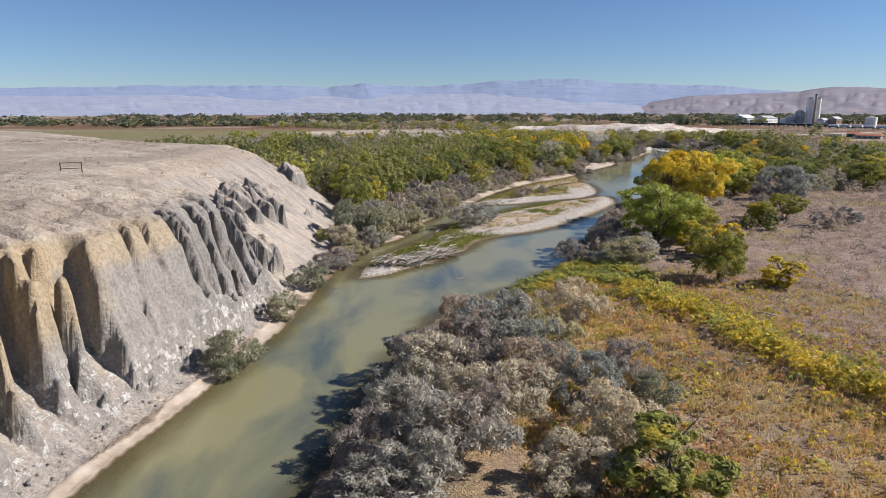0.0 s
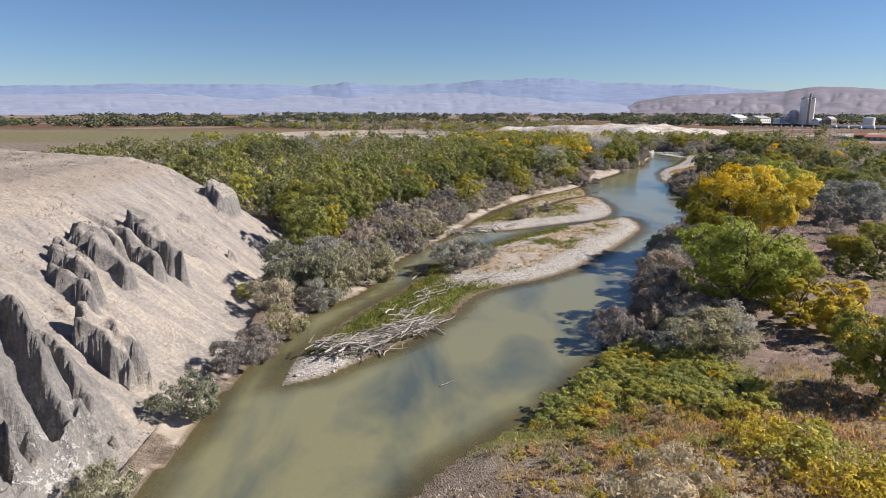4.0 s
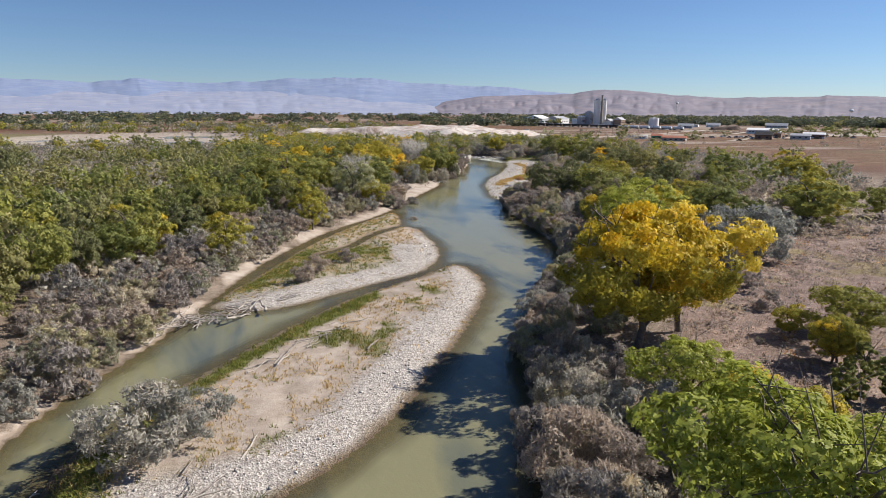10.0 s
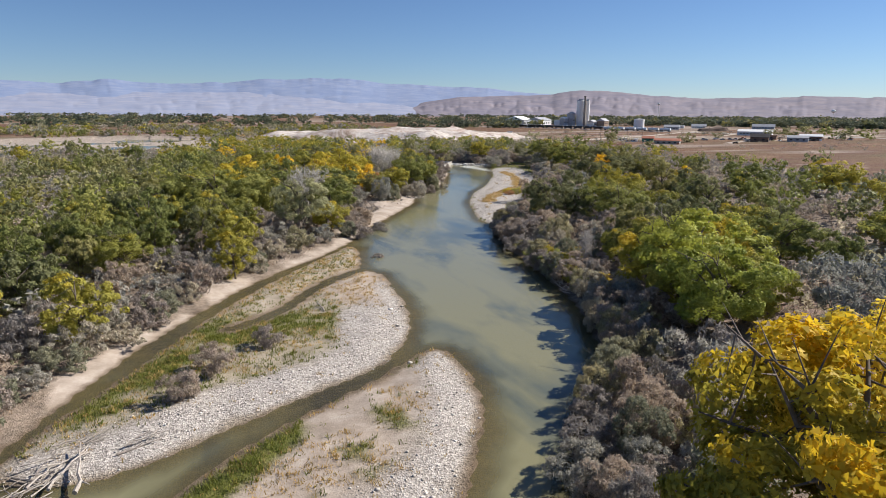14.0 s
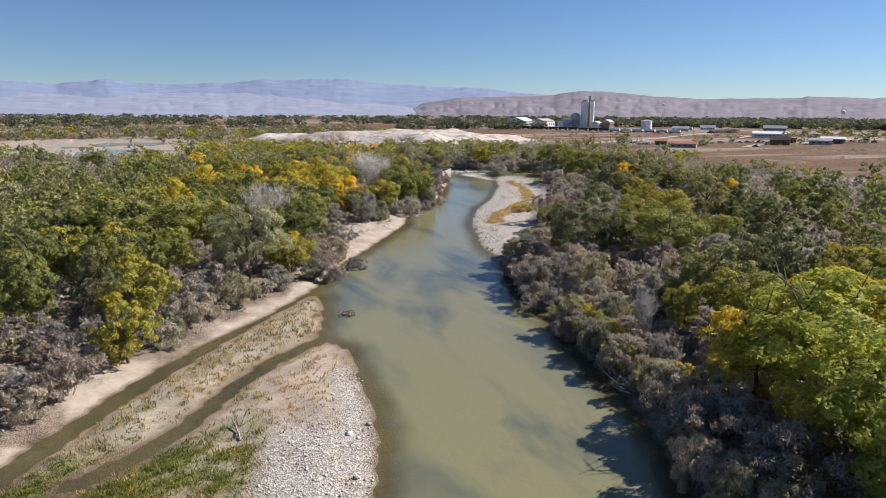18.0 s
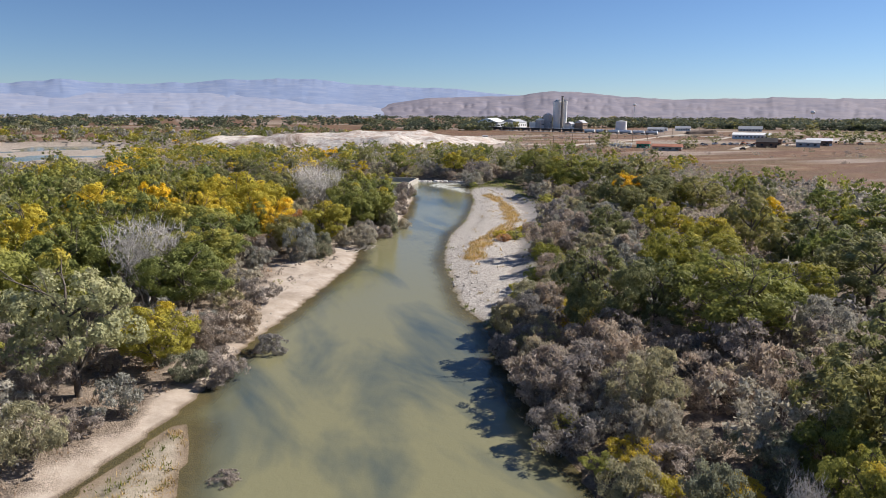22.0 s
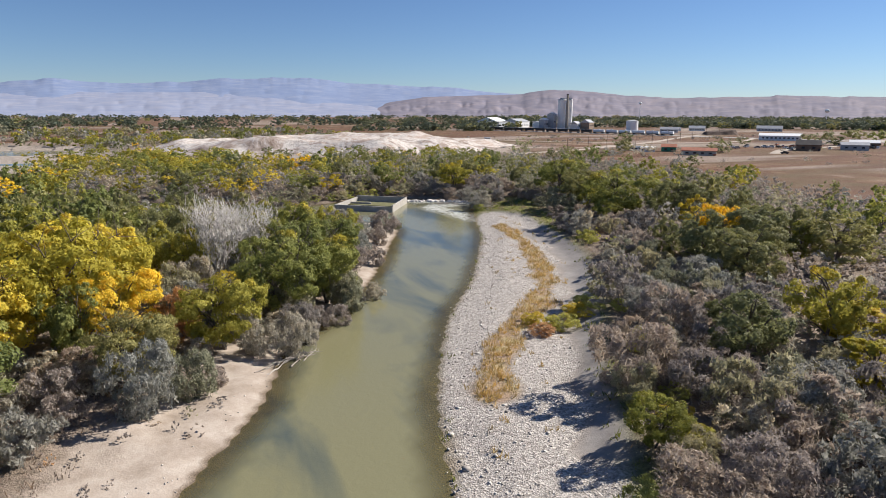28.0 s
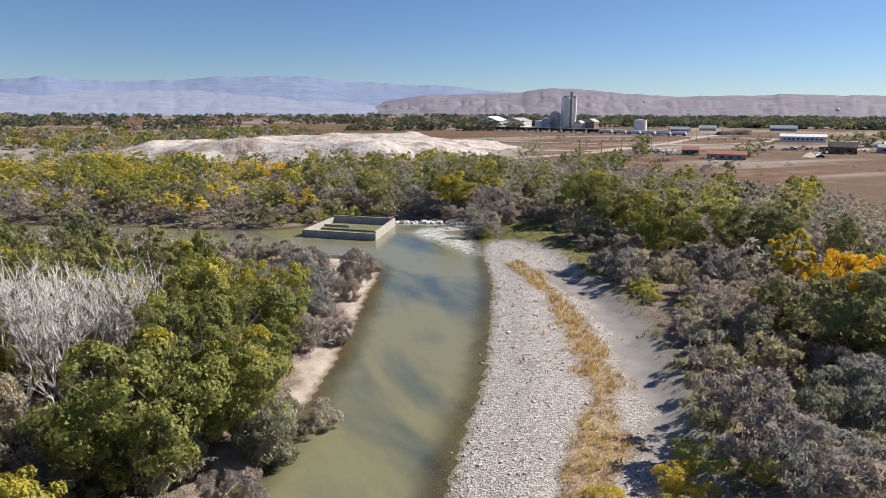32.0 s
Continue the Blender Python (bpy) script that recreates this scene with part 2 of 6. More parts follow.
def bluff_height(x, y, d, s):
    """Height of the bluff at d metres in from its foot and s metres along it."""
    south = 1 - smooth(88, 98, y)                                    # sheer clay wall; talus slope further on
    yw = y + 0.55 * vnoise(y / 2.2, d / 2.2, 5) + 0.25 * vnoise(y / 0.8, d / 0.8, 6)
    lobe = vnoise(s / 11, d / 60, 13)
    pillars = 1 - smooth(55.5, 57.5, y - 0.3 * d + 2)
    ribs = smooth(70, 73, y)
    crumble = 0.40 * fbm(s / 1.1, d / 1.1, 31, 3) * (0.6 + 0.4 * pillars + 0.6 * ribs)
    blocks = np.round(2.2 * vnoise(s / 0.9, d / 0.5, 33)) / 2.2 * 0.5 * (1 - smooth(2.6, 4.2, d)) * smooth(0.8, 1.4, d)
    wall = np.interp(np.maximum(d + 0.9 * lobe + crumble + blocks, 0), [0, 1.3, 2.0, 3.6, 4.8, 7.0, 8.2, 10.5, 14, 19, 26, 60], [0.3, 0.8, 2.2, 5.6, 8.0, 13.8, 15.3, 16.0, 17.0, 18.3, 18.8, 19.0])
    heads = np.interp(np.maximum(d + 0.9 * lobe + crumble + blocks, 0), [0, 1.3, 2.0, 3.4, 4.6, 5.6, 6.6, 8.2, 10.5, 14, 19, 26, 60], [0.3, 0.8, 2.2, 5.0, 7.0, 12.2, 14.4, 15.3, 16.0, 17.0, 18.3, 18.8, 19.0])
    wall = wall * (1 - pillars) + heads * pillars
    depth = np.zeros_like(d)
    edge = np.full_like(d, 9.0)
    share = smooth(1.0, 3.2, d) * (1 - smooth(8.0, 11.5, d))
    for y0, y1, w0, deep in SLOTS:
        off = np.abs(yw - y0 - (y1 - y0) * np.clip(d / 9, 0, 1.3)) / w0
        depth = np.maximum(depth, deep * (1 - smooth(0.6, 1.35, off)) * (1.0 if deep > 10 else smooth(1.6, 3.6, d) if y0 < 58 else smooth(2.8, 5.0, d)))
        edge = np.where(deep > 4, np.minimum(edge, off * w0), edge)
    which = np.clip(np.searchsorted(np.array([p[0] for p in SLOTS[:10]]), yw - 0.28 * d), 0, 9)
    cap = np.array(TOPS)[which] - 2.2 * np.exp(-edge / 0.5) + 0.10 * (d - 6)
    gap = 4.5 * (1 - smooth(0.45, 1.1, np.abs(d - 8.6 - 0.9 * vnoise(y / 3, y * 0, 15)))) * smooth(-0.25, 0.1, vnoise(y / 4.2, y * 0, 16))
    front = np.minimum(wall, cap + smooth(8.2, 9.6, d) * 8) - gap
    wall = wall * (1 - pillars) + front * pillars
    hollow = np.interp(d, [0, 1.5, 3, 6, 9, 12], [0.3, 0.8, 1.9, 3.4, 6.0, 16.0])
    wall = np.maximum(wall - depth * share, np.minimum(hollow, wall))
    talus_x, talus_z = [0, 2.5, 6, 12, 16, 19, 24, 30, 60], [0.3, 1.2, 3.6, 8.4, 11.4, 13.2, 16.4, 18.4, 19.0]
    talus = np.interp(np.maximum(d + 1.4 * lobe + 0.22 * fbm(s / 2, d / 4, 41, 3) + 0.5 * vnoise(s / 2.6, d / 20, 43), 0), talus_x, talus_z)
    for y0, d0, a0, b0, top in FINS:                                 # outcrops standing out of the talus
        yy = (yw - y0 - 0.28 * (d - d0)) / a0
        rr = np.maximum(np.abs(yy), np.abs((d - d0) / b0)) * 0.4 + 0.6 * np.hypot(yy, (d - d0) / b0) + 0.09 * fbm(y / 0.7, d / 0.7, 23, 2) + 0.16 * vnoise(y / 1.8, d / 1.8, 24)
        crest = top + 0.62 * (d - d0) + 0.5 * vnoise(y / 0.9, d / 0.9, 25)
        talus = np.maximum(talus, np.where(rr < 1, crest - 0.5 * rr ** 3, crest - 0.5 - (rr - 1) * 17.0))
    z = south * wall + (1 - south) * talus
    z -= (0.4 + 0.35 * pillars) * np.clip(1 - np.abs(vnoise(s / 1.3, d / 9, 27)) * 3, 0, 1) * smooth(9, 12, d) * (1 - smooth(20, 26, d))     # rills below the rim
    z -= 0.9 * np.clip(1 - np.abs(vnoise(s / 6, d / 12, 28)) * 3.5, 0, 1) * smooth(10, 13, d) * (1 - smooth(19, 25, d))
    z += smooth(22, 60, d) * (1.1 * fbm(x / 46, y / 46, 61, 3) + 0.5)
    return z + 0.16 * fbm(x / 1.1, y / 1.1, 71, 3) * smooth(0, 3, d)


def terrain(x, y):
    """Height and ground cover at points of the plan."""
    w = signed(x, y, WATER)
    ia, ib = signed(x, y, ISLE_A), signed(x, y, ISLE_B)
    tr, _ = line_dist(x, y, TRENCH)
    ib = np.minimum(ib, tr - 1.0)
    isle = np.maximum(ia, ib)
    ripple = fbm(x / 3.1, y / 3.1, 3, 3)
    broad = fbm(x / 28, y / 28, 5, 3)
    land = -w + 0.55 * fbm(x / 2.2, y / 2.2, 81, 3)
    bar = signed(x, y, BAR_D)
    low = np.maximum(smooth(-2, 3, bar), 0)
    bank = 0.1 + 0.55 * smooth(0, 3, land) + 1.0 * smooth(2, 14, land) + 0.6 * smooth(20, 90, land) + 0.15 * ripple * smooth(1, 5, land) * (1 - smooth(470, 520, y)) * (1 - smooth(180, 215, x)) + 0.35 * broad * smooth(4, 20, land) * (1 - smooth(470, 520, y)) * (1 - smooth(180, 215, x))
    bank = bank * (1 - low) + low * (0.08 + 0.45 * smooth(0, 6, land) + 0.07 * ripple)
    il = isle + 0.5 * fbm(x / 2.2, y / 2.2, 82, 3)
    isle_z = 0.06 + 0.45 * smooth(0, 5, il) + 0.12 * ripple * smooth(0, 3, il)
    depth = np.minimum(w, -isle) + 0.4 * fbm(x / 2.5, y / 2.5, 83, 3)
    bed = -0.05 - 1.1 * smooth(0, 7, depth)
    z = np.where(w < 0, bank, np.where(isle > 0, isle_z, bed))
    pond = signed(x, y, POND)
    z = np.where(pond > 0, 0.25 - 0.7 * smooth(0.1, 0.4, fbm(x / 30, y / 30, 87, 3)) * smooth(0, 12, pond), z)
    bd = signed(x, y, BLUFF)
    _, s = line_dist(x, y, TOE)
    on = bd > 0
    bz = bluff_height(x, y, np.maximum(bd, 0), s)
    z = np.where(on, np.maximum(bz, 0.3), z)
    return z, dict(w=w, isle=isle, ia=ia, ib=ib, bar=bar, bd=bd, s=s, depth=depth, land=land, pond=pond)

# ---- materials ----
def ground_material():
    m, nt, b = mat("ground_cover", 0.95)
    fine, mid, big = tex(nt, 2.6, 8, 0.7), tex(nt, 0.35, 6, 0.65), tex(nt, 0.045, 5, 0.6)
    pebble = nt.nodes.new("ShaderNodeTexVoronoi")
    pebble.inputs["Scale"].default_value = 6.0
    nt.links.new(nt.nodes.new("ShaderNodeTexCoord").outputs["Object"], pebble.inputs["Vector"])
    col = ramp(nt, mid, [(0.25, (0.12, 0.092, 0.068)), (0.5, (0.225, 0.178, 0.138)), (0.75, (0.33, 0.265, 0.205))])
    fieldc = ramp(nt, big, [(0.3, (0.11, 0.085, 0.05)), (0.42, (0.215, 0.135, 0.08)), (0.52, (0.175, 0.085, 0.052)), (0.6, (0.27, 0.175, 0.105)), (0.72, (0.38, 0.30, 0.215))])
    fieldc = mixc(nt, ramp(nt, tex(nt, 0.012, 5, 0.6, 0.5, stretch=(0.6, 1.6, 1)), [(0.45, (0, 0, 0)), (0.62, (1, 1, 1))]), fieldc, (0.155, 0.13, 0.07))
    fieldc = mixc(nt, ramp(nt, tex(nt, 0.007, 6, 0.65, 0.4, stretch=(0.7, 1.5, 1)), [(0.52, (0, 0, 0)), (0.58, (1, 1, 1))]), fieldc, (0.155, 0.082, 0.058))
    fieldc = mixc(nt, ramp(nt, tex(nt, 0.016, 6, 0.7, 0.6, stretch=(0.8, 1.3, 1)), [(0.58, (0, 0, 0)), (0.64, (1, 1, 1))]), fieldc, (0.40, 0.345, 0.28))
    fieldc = mixc(nt, 1.0, fieldc, (0.66, 0.55, 0.48), "MULTIPLY")
    col = mixc(nt, attr(nt, "field"), col, mixc(nt, calc(nt, "MULTIPLY", fine, 0.25), fieldc, (0.34, 0.23, 0.14)))
    meadow = ramp(nt, mid, [(0.3, (0.150, 0.108, 0.092)), (0.5, (0.240, 0.172, 0.142)), (0.7, (0.35, 0.258, 0.208))])
    meadow = mixc(nt, ramp(nt, tex(nt, 0.055, 6, 0.65, 0.5), [(0.52, (0, 0, 0)), (0.60, (0.8, 0.8, 0.8))]), meadow, (0.235, 0.190, 0.085))
    meadow = mixc(nt, ramp(nt, tex(nt, 0.09, 6, 0.7, 0.7), [(0.60, (0, 0, 0)), (0.66, (0.6, 0.6, 0.6))]), meadow, (0.36, 0.29, 0.235))
    col = mixc(nt, attr(nt, "meadow"), col, meadow)
    weeds = ramp(nt, mid, [(0.3, (0.29, 0.18, 0.12)), (0.5, (0.38, 0.26, 0.14)), (0.7, (0.38, 0.32, 0.11))])
    col = mixc(nt, attr(nt, "weeds"), col, weeds)
    grass = ramp(nt, mid, [(0.3, (0.085, 0.10, 0.022)), (0.5, (0.15, 0.155, 0.035)), (0.72, (0.23, 0.19, 0.075))])
    col = mixc(nt, attr(nt, "grass"), col, grass)
    sand = ramp(nt, mid, [(0.3, (0.29, 0.235, 0.185)), (0.55, (0.42, 0.355, 0.295)), (0.75, (0.51, 0.45, 0.385))])
    col = mixc(nt, attr(nt, "sand"), col, sand)
    stone = ramp(nt, pebble.outputs["Color"], [(0.2, (0.27, 0.245, 0.22)), (0.5, (0.46, 0.425, 0.385)), (0.85, (0.62, 0.58, 0.53))])
    stone = mixc(nt, calc(nt, "MULTIPLY", mid, 0.45), stone, (0.40, 0.35, 0.30))
    col = mixc(nt, attr(nt, "gravel"), col, stone)
    col = mixc(nt, attr(nt, "lane"), col, ramp(nt, mid, [(0.3, (0.225, 0.205, 0.19)), (0.7, (0.335, 0.31, 0.285))]))
    col = mixc(nt, attr(nt, "pale"), col, ramp(nt, mid, [(0.3, (0.36, 0.30, 0.25)), (0.7, (0.52, 0.46, 0.39))]))
    col = mixc(nt, attr(nt, "wet"), col, mixc(nt, 1.0, col, (0.60, 0.53, 0.41), "MULTIPLY"))
    rough_ = calc(nt, "SUBTRACT", 1.0, calc(nt, "MULTIPLY", calc(nt, "ADD", attr(nt, "sand"), attr(nt, "lane"), True), 0.85))
    nt.links.new(mixc(nt, calc(nt, "MULTIPLY", rough_, 0.85), col, ramp(nt, fine, [(0.3, (0.40, 0.40, 0.40)), (0.7, (1.45, 1.45, 1.45))]), "MULTIPLY"), b.inputs["Base Color"])
    bump(nt, b, calc(nt, "MULTIPLY", calc(nt, "ADD", fine, calc(nt, "MULTIPLY", pebble.outputs["Distance"], 0.5)), rough_), 0.7, 0.25)
    return m


def bluff_material():
    m, nt, b = mat("eroded_clay", 0.95)
    geo = nt.nodes.new("ShaderNodeNewGeometry")
    sep = nt.nodes.new("ShaderNodeSeparateXYZ")
    nt.links.new(geo.outputs["Position"], sep.inputs[0])
    fine, mid, big = tex(nt, 3.0, 8, 0.7), tex(nt, 0.5, 6, 0.65), tex(nt, 0.07, 4, 0.55)
    streak = tex(nt, 1.0, 6, 0.7, stretch=(1.2, 1.2, 0.12))
    beds = tex(nt, 1.0, 4, 0.6, stretch=(0.02, 0.02, 1.6))
    clay = ramp(nt, mid, [(0.25, (0.185, 0.172, 0.162)), (0.55, (0.26, 0.242, 0.225)), (0.8, (0.33, 0.306, 0.283))])
    clay = mixc(nt, calc(nt, "MULTIPLY", streak, 0.4), clay, (0.34, 0.31, 0.278))
    clay = mixc(nt, calc(nt, "MULTIPLY", beds, 0.30), clay, (0.24, 0.222, 0.208))
    fan = ramp(nt, tex(nt, 1.0, 5, 0.6, stretch=(0.10, 0.55, 0.10)), [(0.32, (0.245, 0.222, 0.208)), (0.5, (0.325, 0.288, 0.258)), (0.68, (0.43, 0.37, 0.31))])
    clay = mixc(nt, attr(nt, "fan"), clay, fan)
    # steep faces take a darker, streaked grey than the talus
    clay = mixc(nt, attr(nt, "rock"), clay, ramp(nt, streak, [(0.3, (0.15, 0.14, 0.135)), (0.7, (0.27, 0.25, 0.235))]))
    tan = ramp(nt, streak, [(0.3, (0.27, 0.21, 0.14)), (0.55, (0.38, 0.30, 0.20)), (0.8, (0.44, 0.365, 0.265))])
    col = mixc(nt, attr(nt, "tan"), clay, tan)
    top = ramp(nt, mid, [(0.25, (0.27, 0.228, 0.19)), (0.5, (0.385, 0.33, 0.275)), (0.75, (0.49, 0.43, 0.365))])
    top = mixc(nt, calc(nt, "MULTIPLY", ramp(nt, big, [(0.42, (0, 0, 0)), (0.55, (1, 1, 1))]), 0.75), top, (0.29, 0.24, 0.20))
    col = mixc(nt, attr(nt, "top"), col, top)
    pale = calc(nt, "MULTIPLY", attr(nt, "chips"), ramp(nt, tex(nt, 0.9, 4, 0.8), [(0.54, (0, 0, 0)), (0.57, (1, 1, 1))]))
    col = mixc(nt, pale, col, (0.53, 0.515, 0.49))
    nt.links.new(mixc(nt, 0.85, col, ramp(nt, fine, [(0.3, (0.55, 0.55, 0.55)), (0.7, (1.35, 1.35, 1.35))]), "MULTIPLY"), b.inputs["Base Color"])
    crack = nt.nodes.new("ShaderNodeTexVoronoi")
    crack.feature = "DISTANCE_TO_EDGE"
    crack.inputs["Scale"].default_value = 1.3
    nt.links.new(nt.nodes.new("ShaderNodeTexCoord").outputs["Object"], crack.inputs["Vector"])
    seam = ramp(nt, crack.outputs["Distance"], [(0.0, (0, 0, 0)), (0.07, (1, 1, 1))])
    relief = calc(nt, "ADD", calc(nt, "ADD", fine, calc(nt, "MULTIPLY", streak, 1.5)), calc(nt, "MULTIPLY", mid, 2.0))
    bump(nt, b, calc(nt, "ADD", relief, calc(nt, "MULTIPLY", calc(nt, "MULTIPLY", seam, pale), 0.5)), 0.75, 0.3)
    return m


def water_material():
    m, nt, b = mat("silty_water", 0.06)
    b.inputs["Specular IOR Level"].default_value = 0.5
    b.inputs["IOR"].default_value = 1.33
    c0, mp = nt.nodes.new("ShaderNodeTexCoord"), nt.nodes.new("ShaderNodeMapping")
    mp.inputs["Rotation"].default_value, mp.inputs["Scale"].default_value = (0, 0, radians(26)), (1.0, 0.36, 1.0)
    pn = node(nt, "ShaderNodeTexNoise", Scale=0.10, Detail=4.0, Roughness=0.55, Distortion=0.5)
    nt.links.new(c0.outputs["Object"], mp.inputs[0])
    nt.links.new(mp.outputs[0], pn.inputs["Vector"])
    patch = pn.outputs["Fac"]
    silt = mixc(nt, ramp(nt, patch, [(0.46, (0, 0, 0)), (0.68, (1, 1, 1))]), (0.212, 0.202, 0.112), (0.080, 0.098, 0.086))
    foam = calc(nt, "MULTIPLY", attr(nt, "foam"), ramp(nt, tex(nt, 0.9, 6, 0.7, 1.5), [(0.40, (0, 0, 0)), (0.55, (1, 1, 1))]))
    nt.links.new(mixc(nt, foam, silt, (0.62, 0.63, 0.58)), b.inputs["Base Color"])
    nt.links.new(calc(nt, "ADD", 0.06, calc(nt, "MULTIPLY", foam, 0.5)), b.inputs["Roughness"])
    wave = calc(nt, "ADD", tex(nt, 1.3, 4, 0.6, 0.4), calc(nt, "MULTIPLY", tex(nt, 5.0, 3, 0.6), 0.35))
    bump(nt, b, wave, 0.22, 0.12)
    clear = nt.nodes.new("ShaderNodeBsdfTransparent")
    clear.inputs[0].default_value = (0.75, 0.70, 0.50, 1)
    mixer = nt.nodes.new("ShaderNodeMixShader")
    nt.links.new(attr(nt, "murk"), mixer.inputs[0])
    nt.links.new(clear.outputs[0], mixer.inputs[1])
    nt.links.new(b.outputs[0], mixer.inputs[2])
    nt.links.new(mixer.outputs[0], nt.nodes["Material Output"].inputs["Surface"])
    return m


def leaf_material(name, dark, light, turn=None, start=0.5, through_light=0.42, joined=False, grain=8.0, kept=0.84):
    """Foliage: two tones leaf by leaf, a tone tree by tree; turn: autumn colour from start (0..1 of the height) up."""
    m, nt, b = mat(name, 0.65)
    geo, info = nt.nodes.new("ShaderNodeNewGeometry"), nt.nodes.new("ShaderNodeObjectInfo")
    cell = nt.nodes.new("ShaderNodeTexVoronoi")
    cell.inputs["Scale"].default_value = grain * 0.8
    nt.links.new(nt.nodes.new("ShaderNodeTexCoord").outputs["Object"], cell.inputs["Vector"])
    sepl = nt.nodes.new("ShaderNodeSeparateColor")
    nt.links.new(cell.outputs["Color"], sepl.inputs[0])
    pickl = calc(nt, "ADD", calc(nt, "MULTIPLY", geo.outputs["Random Per Island"], 0.5), calc(nt, "MULTIPLY", sepl.outputs[1], 0.5))
    col = mixc(nt, pickl, dark, light)
    if turn:
        c = nt.nodes.new("ShaderNodeTexCoord")
        sep = nt.nodes.new("ShaderNodeSeparateXYZ")
        nt.links.new(c.outputs["Generated"], sep.inputs[0])
        n = tex(nt, 3.0, 3, 0.6, coord="Generated")
        f = calc(nt, "ADD", sep.outputs[2], calc(nt, "MULTIPLY", calc(nt, "SUBTRACT", n, 0.5), 1.1))
        f = calc(nt, "ADD", f, calc(nt, "MULTIPLY", calc(nt, "SUBTRACT", info.outputs["Random"], 0.5), 0.3))
        if joined:
            f = calc(nt, "ADD", attr(nt, "tone"), -0.15)
        f = calc(nt, "MULTIPLY", calc(nt, "SUBTRACT", f, start), 4.0, True)
        col = mixc(nt, f, col, mixc(nt, geo.outputs["Random Per Island"], tuple(0.72 * v for v in turn), turn))
    tone = ramp(nt, attr(nt, "tone") if joined else info.outputs["Random"], [(0.0, (0.70, 0.76, 0.80)), (0.5, (1, 1, 1)), (1.0, (1.24, 1.16, 1.00))])
    col = mixc(nt, 1.0, col, tone, "MULTIPLY")
    nt.links.new(col, b.inputs["Base Color"])
    tl = nt.nodes.new("ShaderNodeBsdfTranslucent")
    nt.links.new(col, tl.inputs[0])
    mx = nt.nodes.new("ShaderNodeMixShader")
    mx.inputs[0].default_value = through_light
    nt.links.new(b.outputs[0], mx.inputs[1])
    nt.links.new(tl.outputs[0], mx.inputs[2])
    gap = nt.nodes.new("ShaderNodeTexVoronoi")
    gap.inputs["Scale"].default_value = grain
    nt.links.new(nt.nodes.new("ShaderNodeTexCoord").outputs["Object"], gap.inputs["Vector"])
    sepc = nt.nodes.new("ShaderNodeSeparateColor")
    nt.links.new(gap.outputs["Color"], sepc.inputs[0])
    air, cut = nt.nodes.new("ShaderNodeBsdfTransparent"), nt.nodes.new("ShaderNodeMixShader")
    nt.links.new(calc(nt, "LESS_THAN", sepc.outputs[0], kept), cut.inputs[0])
    nt.links.new(air.outputs[0], cut.inputs[1])
    nt.links.new(mx.outputs[0], cut.inputs[2])
    nt.links.new(cut.outputs[0], nt.nodes["Material Output"].inputs["Surface"])
    return m


def noisy(name, a, b_, scale=1.0, rough=0.9, bumpy=0.4, coord="Object", metal=0.0):
    m, nt, b = mat(name, rough, metal)
    f = tex(nt, scale, 6, 0.65, coord=coord)
    nt.links.new(ramp(nt, f, [(0.3, a), (0.7, b_)]), b.inputs["Base Color"])
    bump(nt, b, tex(nt, scale * 4, 5, 0.7, coord=coord), bumpy, 0.05)
    return m


GROUND, CLAY, SILT = ground_material(), bluff_material(), water_material()
BARK = noisy("grey_bark", (0.075, 0.060, 0.048), (0.19, 0.16, 0.135), 2.5)
PALE_BARK = noisy("bleached_bark", (0.44, 0.41, 0.38), (0.66, 0.62, 0.58), 2.5)
TWIG = noisy("pale_twigs", (0.20, 0.17, 0.15), (0.34, 0.30, 0.27), 2.5)
TONES = {
    "G": ("green", (0.142, 0.158, 0.046), (0.400, 0.412, 0.118), (0.580, 0.477, 0.069), 0.95),
    "DG": ("dull_green", (0.150, 0.152, 0.064), (0.390, 0.380, 0.165), (0.397, 0.349, 0.100), 1.1),
    "B": ("bright_green", (0.290, 0.300, 0.050), (0.650, 0.650, 0.120), (0.580, 0.496, 0.054), 0.9),
    "YG": ("turning", (0.225, 0.215, 0.044), (0.550, 0.505, 0.100), (0.640, 0.510, 0.060), 0.85),
    "Y": ("golden_top", (0.247, 0.220, 0.034), (0.525, 0.454, 0.065), (0.860, 0.600, 0.036), 0.56),
    "YY": ("golden", (0.520, 0.410, 0.050), (0.860, 0.680, 0.095), (0.860, 0.680, 0.085), 0.75),
    "P": ("thin_pale", (0.265, 0.268, 0.130), (0.560, 0.550, 0.320), (0.560, 0.530, 0.300), 0.9),
    "O": ("silver", (0.240, 0.226, 0.190), (0.610, 0.570, 0.482), (0.630, 0.553, 0.431), 0.9),
    "OG": ("grey_green", (0.204, 0.196, 0.126), (0.518, 0.490, 0.324), (0.511, 0.459, 0.290), 0.9),
    "D": ("dry_purple_grey", (0.215, 0.184, 0.162), (0.540, 0.468, 0.412), (0.48, 0.40, 0.345), 0.9),
    "S": ("yellow_shrub", (0.400, 0.325, 0.050), (0.760, 0.620, 0.105), (0.720, 0.540, 0.080), 0.8),
    "SG": ("green_shrub", (0.310, 0.315, 0.085), (0.610, 0.600, 0.185), (0.560, 0.470, 0.10), 0.9),
    "SO": ("rusty_shrub", (0.360, 0.217, 0.120), (0.660, 0.427, 0.232), (0.635, 0.428, 0.193), 0.9),
    "F": ("far_dark_green", (0.095, 0.115, 0.078), (0.200, 0.222, 0.145), (0.22, 0.21, 0.12), 0.9),
}
SHRUBBY = ("O", "OG", "D", "S", "SG", "SO")
